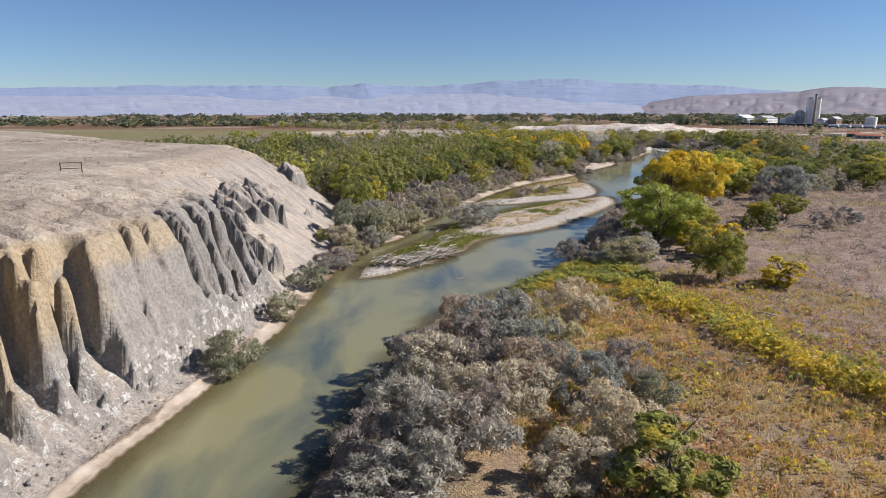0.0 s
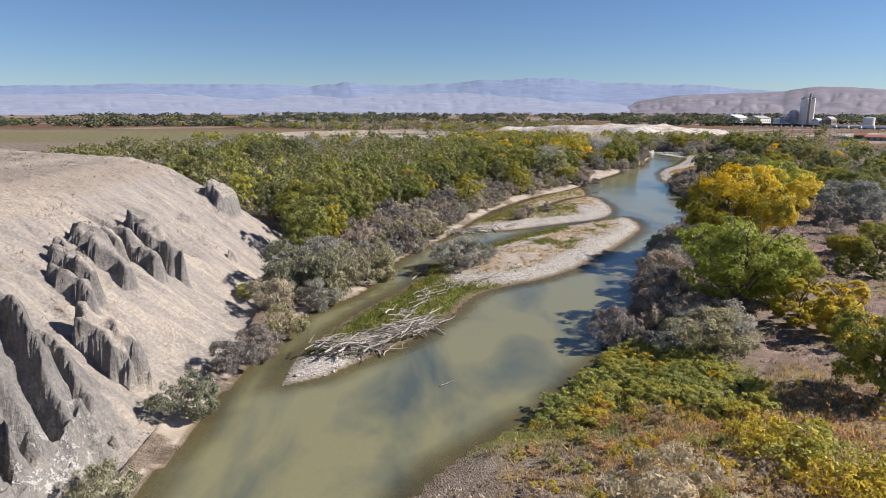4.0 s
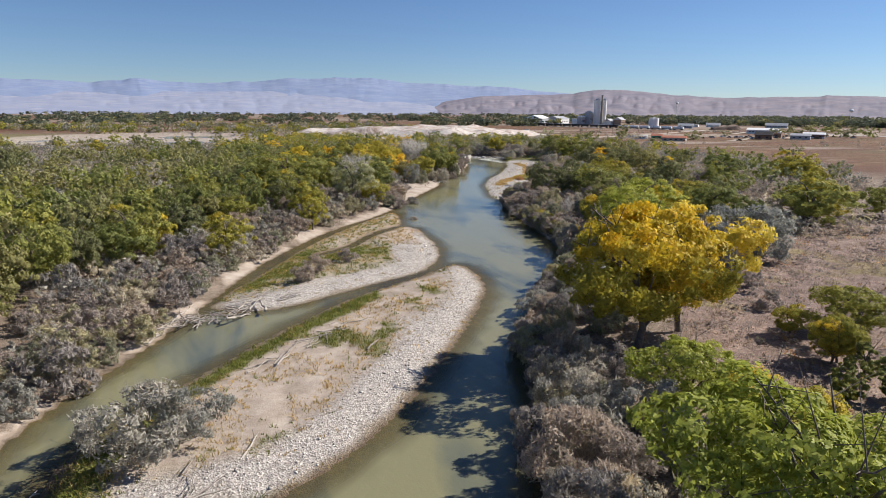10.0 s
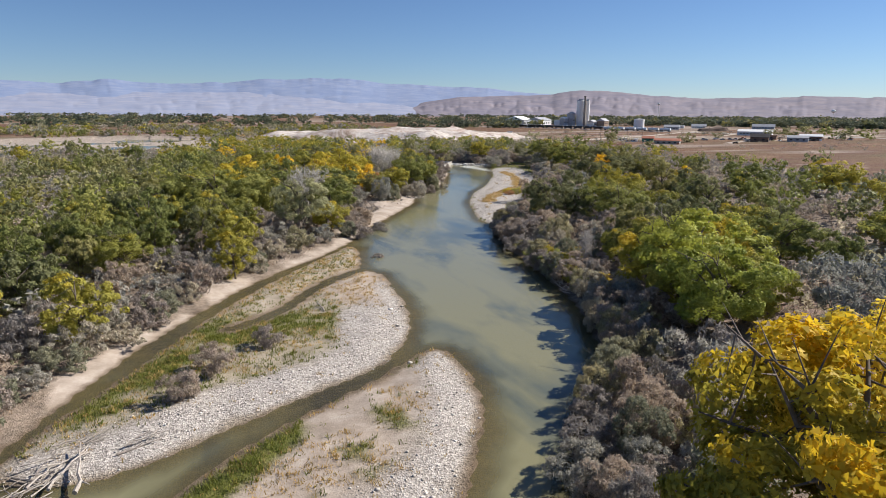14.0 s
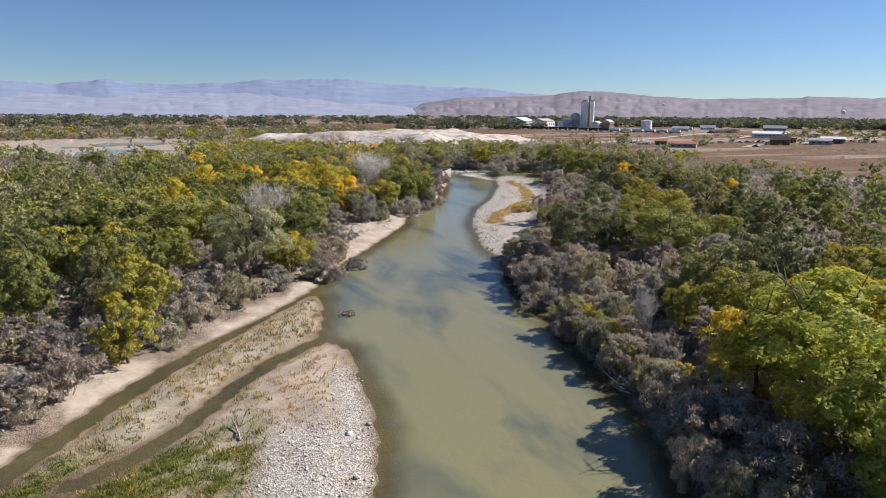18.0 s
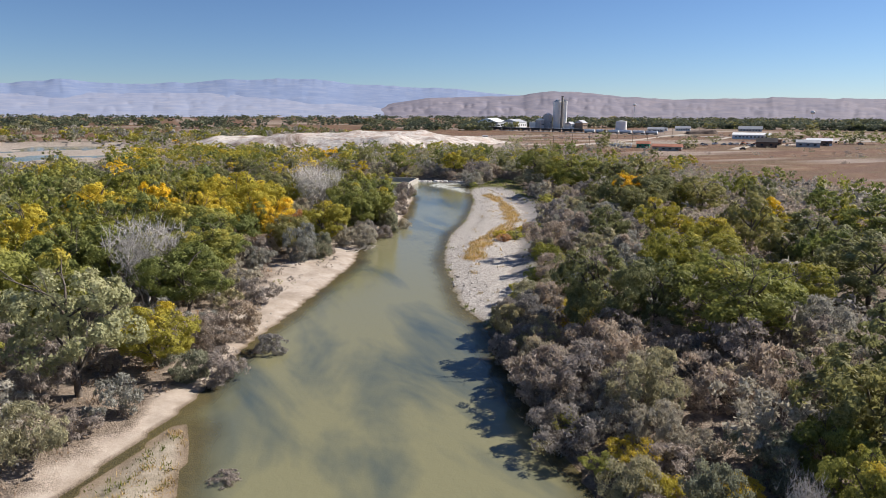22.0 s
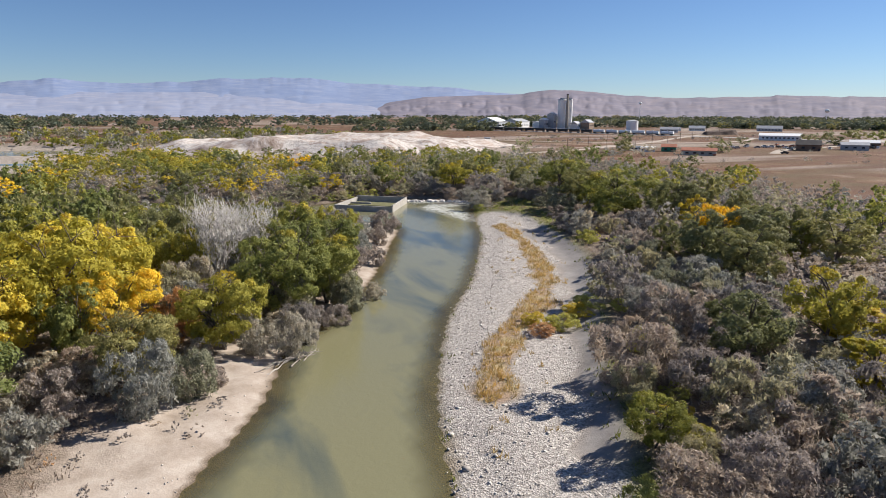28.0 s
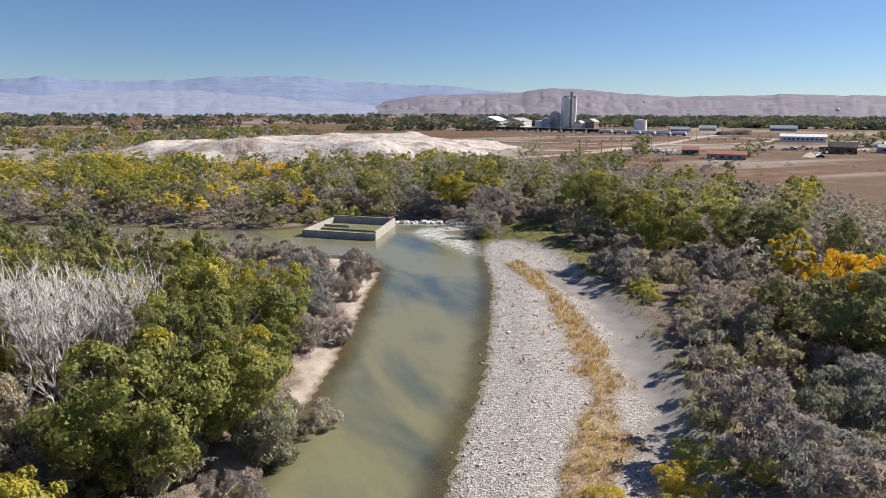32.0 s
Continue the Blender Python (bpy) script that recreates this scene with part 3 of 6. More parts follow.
LEAF = {k: leaf_material(v[0] + "_leaves", *v[1:], grain=10.0 if k in SHRUBBY else 8.0) for k, v in TONES.items()}
LEAF_JOINED = {k: leaf_material(v[0] + "_far_leaves", *v[1:], joined=True, grain=3.5, kept=1.0) for k, v in TONES.items()}
LITTER = leaf_material("dry_stalks", (0.21, 0.155, 0.12), (0.44, 0.34, 0.26), None, joined=True, grain=14.0, kept=0.75)
BLADES = leaf_material("green_blades", (0.11, 0.13, 0.025), (0.26, 0.28, 0.06), (0.42, 0.34, 0.12), 0.8, joined=True, grain=14.0, kept=0.85)
STRAW = leaf_material("straw_blades", (0.38, 0.25, 0.10), (0.64, 0.48, 0.20), (0.66, 0.43, 0.10), 0.8, joined=True, grain=14.0, kept=0.85)

# ---- ground, bluff and water ----
def steps(*runs):
    out = [runs[0][0]]
    for a, b, st in runs:
        n = max(1, round((b - a) / st))
        out += list(a + (b - a) * (np.arange(n) + 1) / n)
    return np.array(out)


GX = steps((-4900, -1200, 740), (-1200, -300, 60), (-300, -75, 9), (-75, -44, 0.9), (-44, -40, 0.6), (-40, -21, 0.27), (-21, 60, 0.85), (60, 168, 1.0), (168, 300, 5), (300, 1300, 50), (1300, 4900, 720))
GY = steps((-700, -60, 80), (-60, 20, 2.5), (20, 42, 0.42), (42, 135, 0.29), (135, 180, 0.5), (180, 470, 0.95), (470, 560, 4), (560, 900, 12), (900, 1500, 60), (1500, 4900, 680))
X, Y = np.meshgrid(GX, GY)
Z, COVER = terrain(X.ravel(), Y.ravel())
XR, YR = X.ravel(), Y.ravel()


def covers(x, y, z, c):
    n1, n2, n3 = fbm(x / 6, y / 6, 101, 4), fbm(x / 16, y / 16, 102, 4), fbm(x / 1.6, y / 1.6, 103, 3)
    isle, ia, ib, land, bar, w = c["isle"], c["ia"], c["ib"], c["land"], c["bar"], c["w"]
    right_edge, _ = line_dist(x, y, curve([(55, 205), (51, 191), (41, 173), (32, 159), (24, 149), (18, 144), (12, 141)]))
    gravel = smooth(0, 1.5, ia) * (1 - smooth(4.5, 8.5, right_edge + 2.5 * n2)) * smooth(138, 146, y)
    gravel = np.maximum(gravel, smooth(-0.5, 0.5, ia) * (1 - smooth(110, 113, y)))
    low_edge, _ = line_dist(x, y, curve([(15, 188), (21, 190), (34, 198), (44, 204), (50, 213), (53, 224), (54, 236)]))
    gravel = np.maximum(gravel, smooth(-0.5, 0.8, ib) * (1 - smooth(7, 11, low_edge + 3 * n2)))
    weed, _ = line_dist(x, y, WEEDS)
    gravel = np.maximum(gravel, smooth(-1.5, 1.0, bar) * (1 - 0.8 * (1 - smooth(1.2, 2.8, weed + 1.2 * n1))))
    lane_d, _ = line_dist(x, y, LANE)
    lane = (1 - smooth(2.6, 4.4, lane_d + 1.6 * n1)) * smooth(-2.5, 0.0, bar) * smooth(1.5, 3.0, weed + n1)
    gravel = gravel * (1 - lane)
    grass = smooth(0.2, 1.5, isle) * (1 - gravel)
    left_edge, _ = line_dist(x, y, curve([(-12, 118), (-5, 135), (-1, 145), (1, 154), (8, 165), (17, 177), (23, 184), (31, 192)]))
    dry = smooth(142, 150, y) * smooth(2.5, 4.5, left_edge + 1.2 * n2) * (1 - 0.8 * smooth(0.30, 0.55, n1 + 0.3 * n3))
    sand = grass * dry * (ia > 0) * 0.85
    tail = smooth(222, 230, y) * smooth(1.5, 3.5, low_edge + n1) * (ib > 0)
    gravel = gravel * (1 - 0.85 * tail)
    sand = np.maximum(sand, np.maximum(grass * (ib > 0) * smooth(-0.1, 0.3, n2 + 0.4 * n3) * 0.7, 0.8 * tail))
    grass = grass * (1 - 0.9 * dry * (ia > 0))
    left_side = (w < 0) & (signed(x, y, np.vstack([LEFT, [(-600, 470), (-600, -40)]])) > 0)
    beach = np.interp(y, [120, 170, 225, 262, 290, 303, 318, 338, 350, 372, 398, 415, 440], [0.8, 1.0, 1.8, 3.4, 4.2, 9, 13, 9, 2.5, 3.5, 5, 10, 4])
    sand = np.maximum(sand, left_side * (y < 445) * (1 - smooth(beach * 0.6, beach * 1.15, land + 3 * n1)))
    rside = (w < 0) & ~left_side
    meadow = rside * smooth(12, 20, land + 5 * n2) * (1 - smooth(195, 225, y + 10 * n2)) * smooth(0, 20, x + 10)
    weeds = rside * smooth(4, 12, land + 4 * n2) * (1 - smooth(88, 102, y + 6 * n2)) * (1 - smooth(34, 46, x + 6 * n1)) * (0.6 + 0.4 * n1)
    weeds = np.maximum(weeds, (1 - smooth(1.0, 2.6, weed + 1.2 * n1)) * smooth(0, 2, bar))
    rust = smooth(0.6, 2.0, ib) * smooth(226, 232, y) * (1 - smooth(247, 250, y)) * smooth(3.0, 5.5, low_edge + 1.5 * n1)
    weeds = np.maximum(weeds, 0.8 * rust)
    gravel = gravel * (1 - 0.75 * rust)
    grass = np.maximum(grass, rside * (1 - smooth(6, 11, land + 2 * n2)) * smooth(88, 92, y) * (1 - smooth(112, 118, y)))
    grass = np.maximum(grass, rside * smooth(0, 3, -bar) * (1 - smooth(9, 14, line_dist(x, y, np.array([(158.0, 408.0), (168.0, 432.0)]))[0] + 3 * n1)))
    bar_right = smooth(-4.5, -1.0, bar + n1) * (1 - smooth(0, 1.5, bar)) * rside
    grass = np.maximum(grass, 0.8 * bar_right)
    far = np.maximum(smooth(235, 280, x + 12 * n2) * smooth(200, 240, y), smooth(700, 900, y))
    field = np.clip(far, 0, 1)
    grass = np.maximum(grass, 0.55 * smooth(0, 40, np.minimum(np.minimum(x + 620, -120 - x), np.minimum(y - 520, 820 - y))))
    lime = 1 - smooth(20, 55, np.hypot((x - 190) / 1.6, y - 700) - 40 + 12 * n2)
    lime = np.maximum(lime, 0.9 * smooth(-25, -5, c["pond"]))
    pale = np.maximum(lime * 0.8, smooth(0.42, 0.5, fbm(x / 90, y / 60, 121, 3)) * field * 0.5)
    shore = (np.minimum(np.abs(w), np.abs(isle)) < 50) * (1 - smooth(0.02, 0.16, z)) * (z < 0.3)
    return dict(lane=np.clip(lane, 0, 1), gravel=gravel, grass=np.clip(grass, 0, 1), sand=np.clip(sand, 0, 1), meadow=meadow, weeds=np.clip(weeds, 0, 1), field=field, pale=np.clip(pale, 0, 1), wet=np.clip(shore, 0, 1))


C = covers(XR, YR, Z, COVER)
nx, ny = len(GX), len(GY)
quad = np.arange(nx * ny).reshape(ny, nx)
QUADS = np.stack([quad[:-1, :-1], quad[:-1, 1:], quad[1:, 1:], quad[1:, :-1]], -1).reshape(-1, 4)
ON_BLUFF = (COVER["bd"] > 0)[QUADS].all(1)


def sub_sheet(name, keep, material, extra):
    f = QUADS[keep]
    used, inv = np.unique(f, return_inverse=True)
    me = mesh_np(name, np.stack([XR, YR, Z], -1)[used], inv.reshape(-1, 4), material, True)
    for k, v in extra.items():
        add_attr(me, k, v[used])
    return new(name, me)


ground = tagged(sub_sheet("ground", ~ON_BLUFF, GROUND, C), "dry floodplain with leaf litter, sand, gravel and brown fields", "ground", kind="structure")
bd, bs = COVER["bd"], COVER["s"]
bn = fbm(XR / 7, YR / 7, 131, 3)
gz1, gx1 = np.gradient(Z.reshape(X.shape), GY, GX)
STEEP = np.hypot(gz1, gx1).ravel()
NORTH = smooth(88, 97, YR)
# steep faces turn darker grey with slope, from about y 60 on
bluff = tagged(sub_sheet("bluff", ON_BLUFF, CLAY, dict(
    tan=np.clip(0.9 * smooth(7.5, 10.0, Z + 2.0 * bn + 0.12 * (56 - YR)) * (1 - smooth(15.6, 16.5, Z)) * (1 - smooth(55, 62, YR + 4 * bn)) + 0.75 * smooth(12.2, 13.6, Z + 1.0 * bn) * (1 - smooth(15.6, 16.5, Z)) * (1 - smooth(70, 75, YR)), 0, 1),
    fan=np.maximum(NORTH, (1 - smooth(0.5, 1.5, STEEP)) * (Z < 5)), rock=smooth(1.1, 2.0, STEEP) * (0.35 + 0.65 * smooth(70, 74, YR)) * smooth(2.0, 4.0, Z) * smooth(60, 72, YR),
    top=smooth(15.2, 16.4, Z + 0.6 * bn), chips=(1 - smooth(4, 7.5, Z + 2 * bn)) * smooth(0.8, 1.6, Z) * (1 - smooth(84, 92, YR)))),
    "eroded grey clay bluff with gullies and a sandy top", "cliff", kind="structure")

WX, WY = steps((-60, 175, 1.6)), steps((-80, 500, 1.6))
wx, wy = np.meshgrid(WX, WY)
wx, wy = wx.ravel(), wy.ravel()
wz, wc = terrain(wx, wy)
q = np.arange(len(wx)).reshape(len(WY), len(WX))
wf = np.stack([q[:-1, :-1], q[:-1, 1:], q[1:, 1:], q[1:, :-1]], -1).reshape(-1, 4)
wf = wf[(wz < 0.12)[wf].any(1) & (wc["bd"] < 1)[wf].all(1)]
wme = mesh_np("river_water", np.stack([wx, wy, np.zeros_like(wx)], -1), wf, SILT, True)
add_attr(wme, "murk", 0.30 + 0.70 * smooth(0.02, 0.55, -wz))
rapid, _ = line_dist(wx, wy, curve([(160, 446), (153, 444), (148, 440), (150, 428), (151, 416)]))
crest, _ = line_dist(wx, wy, np.array([(146.0, 456.0), (158.0, 450.0), (163.0, 444.0)]))
add_attr(wme, "foam", np.maximum(1 - smooth(1.5, 5.5, rapid), 0.8 * (1 - smooth(1, 4, crest))))
tagged(new("river_water", wme), "calm olive-green silty river water reflecting the sky", "water", kind="structure")
pme = mesh_np("pond_water", [(-220, 560, 0), (90, 560, 0), (90, 860, 0), (-220, 860, 0)], [(0, 1, 2, 3)], SILT)
add_attr(pme, "murk", [1] * 4)
add_attr(pme, "foam", [0] * 4)
tagged(new("pond_water", pme), "shallow grey backwater among far thickets", "water", kind="structure")

# ---- distant mountains ----
def range_mesh(name, az, el, dist, depth, material, seed, label, base=-4.0, rugged=0.35, gully=60):
    """A range of hills: crest elevation el (degrees) by azimuth az (degrees), foot at dist - depth."""
    a = np.arange(az[0], az[-1] + 0.01, 0.09)
    v = np.linspace(0, 1, 26)
    A, V = np.meshgrid(a, v)
    crest = 28 + np.tan(np.radians(np.interp(A, az, el))) * dist
    crest = crest * (1 + 0.02 * fbm(A * 0.9, A * 0, seed, 3) * V ** 5)
    cut = np.abs(vnoise(A * dist / gully / 57, V * 3.0, seed + 9)) * 0.6 + np.abs(vnoise(A * dist / gully / 22, V * 7, seed + 12)) * 0.4
    prof = np.clip(V ** 1.1 - rugged * (0.42 - cut) * np.sin(np.pi * V), 0, 1)
    h = base + (crest - base) * prof
    r = dist - depth * (1 - V)
    P = np.stack([r * np.sin(np.radians(A)) + 50, r * np.cos(np.radians(A)) + 150, h], -1).reshape(-1, 3)
    g = np.arange(A.size).reshape(A.shape)
    f = np.stack([g[:-1, :-1], g[:-1, 1:], g[1:, 1:], g[1:, :-1]], -1).reshape(-1, 4)
    return tagged(new(name, mesh_np(name, P, f, material, True)), label, "mountains", kind="structure")


# Three hill tones by noise; the stops passed in already contain distance haze.
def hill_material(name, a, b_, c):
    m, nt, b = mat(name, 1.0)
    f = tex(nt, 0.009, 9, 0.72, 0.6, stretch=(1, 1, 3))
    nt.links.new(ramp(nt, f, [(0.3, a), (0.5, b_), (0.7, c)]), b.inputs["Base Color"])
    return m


# Aerial haze is painted into these base colours: bluer and paler than the hills.
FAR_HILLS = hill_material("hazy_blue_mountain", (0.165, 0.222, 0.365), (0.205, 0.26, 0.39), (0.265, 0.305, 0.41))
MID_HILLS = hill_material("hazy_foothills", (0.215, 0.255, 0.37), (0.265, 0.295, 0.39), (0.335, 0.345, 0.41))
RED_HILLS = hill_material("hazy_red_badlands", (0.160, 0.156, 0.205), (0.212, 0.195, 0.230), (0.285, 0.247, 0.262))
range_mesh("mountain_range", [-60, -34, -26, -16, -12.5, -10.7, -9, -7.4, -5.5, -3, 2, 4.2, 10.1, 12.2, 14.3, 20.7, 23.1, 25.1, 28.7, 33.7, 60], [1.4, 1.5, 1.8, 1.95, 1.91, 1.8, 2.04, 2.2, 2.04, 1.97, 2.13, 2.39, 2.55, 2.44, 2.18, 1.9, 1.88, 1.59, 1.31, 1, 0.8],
           4750, 1900, FAR_HILLS, 201, "mesa mountains on the horizon with blue haze painted into their colour", rugged=0.045, gully=300)
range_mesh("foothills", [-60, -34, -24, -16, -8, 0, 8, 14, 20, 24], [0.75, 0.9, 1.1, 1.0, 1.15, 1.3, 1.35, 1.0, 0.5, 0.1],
           4000, 1500, MID_HILLS, 231, "foothills below the mountains, paled by painted haze", rugged=0.06, gully=160)
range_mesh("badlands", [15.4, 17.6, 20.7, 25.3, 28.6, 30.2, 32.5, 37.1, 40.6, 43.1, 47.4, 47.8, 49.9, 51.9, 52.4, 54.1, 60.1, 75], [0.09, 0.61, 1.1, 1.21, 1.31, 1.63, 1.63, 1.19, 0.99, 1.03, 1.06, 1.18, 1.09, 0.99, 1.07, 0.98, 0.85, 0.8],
           3500, 1000, RED_HILLS, 251, "reddish badland hills behind the town, dulled by painted haze", rugged=0.13, gully=100)

# ---- trees and shrubs ----
def tubes(segs, sides=5):
    """Tapered limbs: segs of (p0, p1, r0, r1)."""
    v, f = [], []
    for p0, p1, r0, r1 in segs:
        d = p1 - p0
        d = d / max(np.linalg.norm(d), 1e-6)
        u = np.cross(d, (0.3, 0.9, 0.1) if abs(d[2]) > 0.7 else (0, 0, 1.0))
        u = u / np.linalg.norm(u)
        w = np.cross(d, u)
        n = len(v)
        ang = np.arange(sides) * 2 * math.pi / sides
        ring = np.cos(ang)[:, None] * u + np.sin(ang)[:, None] * w
        v += list(p0 + ring * r0) + list(p1 + ring * r1)
        f += [(n + i, n + (i + 1) % sides, n + sides + (i + 1) % sides, n + sides + i) for i in range(sides)]
    return np.array(v), np.array(f)


def limbs(rng, h, r, stems, mains, twigs, spread=0.55, thick=0.03, bend=0.12):
    """Trunk, main limbs and twigs of a tree h high and r wide; also the ends of the twigs."""
    segs, ends = [], []
    for k in range(stems):
        a = rng.uniform(0, 6.28)
        base = np.array([math.cos(a), math.sin(a), 0]) * (0 if stems == 1 else 0.03 * r)
        p, rad = base + (0, 0, -0.3), h * thick / math.sqrt(stems)
        lean = np.array([math.cos(a), math.sin(a), 0]) * (0.05 if stems == 1 else 0.35) * r
        path = [p]
        for i in range(4):
            q2 = base + lean * ((i + 1) / 4) + (rng.normal(0, bend * 0.25 * r, 2).tolist() + [h * 0.62 * (i + 1) / 4])
            segs.append((p, np.array(q2), rad * (1 - 0.17 * i), rad * (1 - 0.17 * (i + 1))))
            p = np.array(q2)
            path.append(p)
        for j in range(mains):
            s = path[rng.integers(1, 5)]
            b = rng.uniform(0, 6.28)
            out = rng.uniform(0.35, 0.85) * r
            tip = np.array([s[0] + out * math.cos(b), s[1] + out * math.sin(b), min(s[2] + rng.uniform(0.15, spread) * h, 0.97 * h)])
            midp = (s + tip) / 2 + (*rng.normal(0, bend * r * 0.6, 2), 0.05 * h)
            segs += [(s, midp, rad * 0.45, rad * 0.28), (midp, tip, rad * 0.28, rad * 0.08)]
            for _ in range(twigs):
                s2 = midp + (tip - midp) * rng.uniform(0, 0.9)
                e = s2 + rng.normal(0, 0.20 * r, 3) + (0, 0, 0.07 * h)
                segs.append((s2, e, rad * 0.14, rad * 0.03))
                ends.append(e)
    return segs, np.array(ends)


def cards(rng, centres, radii, per, length, width, up=0.3, face=1.0, hearts=None):
    """Leaf sprays on the outside of clumps; face: how far the leaves turn their flat side outwards; hearts: the middle of each clump's bough."""
    n = len(centres) * per
    c = np.repeat(centres, per, 0)
    rr = np.repeat(radii, per)[:, None]
    d = rng.normal(0, 1, (n, 3))
    out = np.zeros((n, 3))
    if hearts is not None:
        out = np.repeat(centres - hearts, per, 0)
        out /= np.linalg.norm(out, axis=1)[:, None] + 1e-9
        d += out * 0.9
    d[:, 2] = d[:, 2] * 0.8 + up
    d /= np.linalg.norm(d, axis=1)[:, None]
    p = c + d * rr * rng.uniform(0.55, 1.08, (n, 1)) * (1, 1, 0.8)
    nrm = (d + 0.6 * out) * face + rng.normal(0, 0.55, (n, 3))
    nrm /= np.linalg.norm(nrm, axis=1)[:, None] + 1e-9
    axis = rng.normal(0, 1, (n, 3)) + (0, 0, 2.0 * up) + d * (1 - min(face, 1)) * 1.6
    axis -= nrm * np.sum(axis * nrm, 1)[:, None]
    axis /= np.linalg.norm(axis, axis=1)[:, None] + 1e-9
    side = np.cross(nrm, axis)
    ln = length * rng.uniform(0.6, 1.35, (n, 1))
    wd = width * rng.uniform(0.6, 1.35, (n, 1))
    v = np.stack([p - axis * ln * 0.4 + side * wd * 0.62, p + axis * ln * 0.6, p - axis * ln * 0.4 - side * wd * 0.62], 1).reshape(-1, 3)
    return v, np.arange(n * 3).reshape(-1, 3)


def crown_clumps(rng, h, r, n, low, squash=1.0, boughs=9):
    """Clump centres on the rounded boughs of an uneven crown, and the middle of the bough that each belongs to."""
    zc, zr = (low + 1) / 2 * h, (1 - low) / 2 * h
    i = np.arange(boughs)
    a = i * 2.4 + rng.uniform(0, 6.28) + rng.normal(0, 0.3, boughs)
    lift = np.linspace(-0.85, 0.6, boughs) + rng.normal(0, 0.08, boughs)
    reach = np.sqrt(np.clip(1 - 0.8 * lift ** 2, 0.05, 1)) * rng.uniform(0.42, 0.70, boughs)
    heart = np.stack([np.cos(a) * reach * r, np.sin(a) * reach * r, zc + lift * zr * 0.80 * squash], -1)
    heart[-1, :2] *= 0.5
    size = rng.uniform(0.36, 0.54, boughs)
    which = rng.integers(boughs, size=n)
    d = rng.normal(0, 1, (n, 3)) + (heart[which] - (0, 0, zc)) / (r, r, zr) * 0.9 + (0, 0, 0.10)
    d /= np.linalg.norm(d, axis=1)[:, None]
    c = heart[which] + d * (size[which] * rng.uniform(0.55, 1.12, n))[:, None] * (r, r, zr)
    c[:, 2] = np.clip(c[:, 2], low * h * 0.6, h * 1.02)
    return c, heart[which]


def make_tree(seed, h, r, lod, low=0.22, thin=1.0, boughs=10):
    rng = np.random.default_rng(seed)
    segs, ends = limbs(rng, h, r, 1 if seed % 3 else 2, (9, 6, 4)[lod], (4, 2, 1)[lod])
    tv, tf = tubes(segs, (6, 5, 4)[lod])
    trunk = mesh_np("trunk", tv, tf, BARK, True)
    n = int((190, 110, 60)[lod] * thin)
    cl, heart = crown_clumps(rng, h, r, n, low, boughs=boughs)
    cv, cf = cards(rng, cl, rng.uniform(0.10, 0.19, len(cl)) * r * (1, 1.1, 1.25)[lod], (104, 60, 30)[lod], (0.32, 0.50, 0.80)[lod], (0.25, 0.38, 0.64)[lod], 0.2, 1.0, heart)
    return trunk, mesh_np("crown", cv, cf, LEAF["G"]), h, r


def make_shrub(seed, h, r, lod, thin=1.0):
    rng = np.random.default_rng(seed)
    segs, ends = limbs(rng, h * 0.95, r, (5, 4, 3)[lod], (4, 3, 1)[lod], (2, 1, 0)[lod], 0.5, 0.018, 0.2)
    tv, tf = tubes(segs, (4, 3, 3)[lod])
    trunk = mesh_np("trunk", tv, tf, TWIG, True)
    n = int((96, 54, 28)[lod] * thin)
    cl, heart = crown_clumps(rng, h, r, n, 0.04, boughs=7)
    cv, cf = cards(rng, cl, rng.uniform(0.13, 0.23, len(cl)) * r, (54, 36, 22)[lod], (0.46, 0.60, 0.80)[lod], (0.12, 0.20, 0.34)[lod], 0.45, 0.55, heart)
    return trunk, mesh_np("foliage", cv, cf, LEAF["O"]), h, r


def make_bare(seed, h, r):
    rng = np.random.default_rng(seed)
    segs, ends = limbs(rng, h, r, 4, 11, 9, 0.6, 0.022, 0.15)
    fine = []
    for e in ends:
        for _ in range(4):
            fine.append((e, e + rng.normal(0, 0.10 * r, 3) + (0, 0, 0.07 * h), 0.032, 0.012))
    tv, tf = tubes(segs, 5)
    fv, ff = tubes(fine, 3)
    return mesh_np("trunk", tv, tf, PALE_BARK, True), mesh_np("branchwork", fv, ff, PALE_BARK), h, r


TREES = {lod: [make_tree(300 + 10 * lod + k, 12, 6.4, lod, low, 1.0, bo) for k, (low, bo) in enumerate(((0.2, 10), (0.12, 12), (0.26, 8), (0.18, 11)))] for lod in range(3)}
SAPLINGS = {lod: [make_tree(340 + 10 * lod + k, 6, 2.6, lod, 0.06, (0.42, 0.5, 0.6)[lod], 6) for k in range(2)] for lod in range(3)}
THIN = {lod: [make_tree(370 + 10 * lod + k, 12, 6.0, lod, 0.3, 0.55) for k in range(2)] for lod in range(3)}
SHRUBS = {lod: [make_shrub(400 + 10 * lod + k, 4.5, 3.6, lod) for k in range((4, 3, 3)[lod])] for lod in range(3)}
BARE = [make_bare(440 + k, 9, 4.5) for k in range(2)]
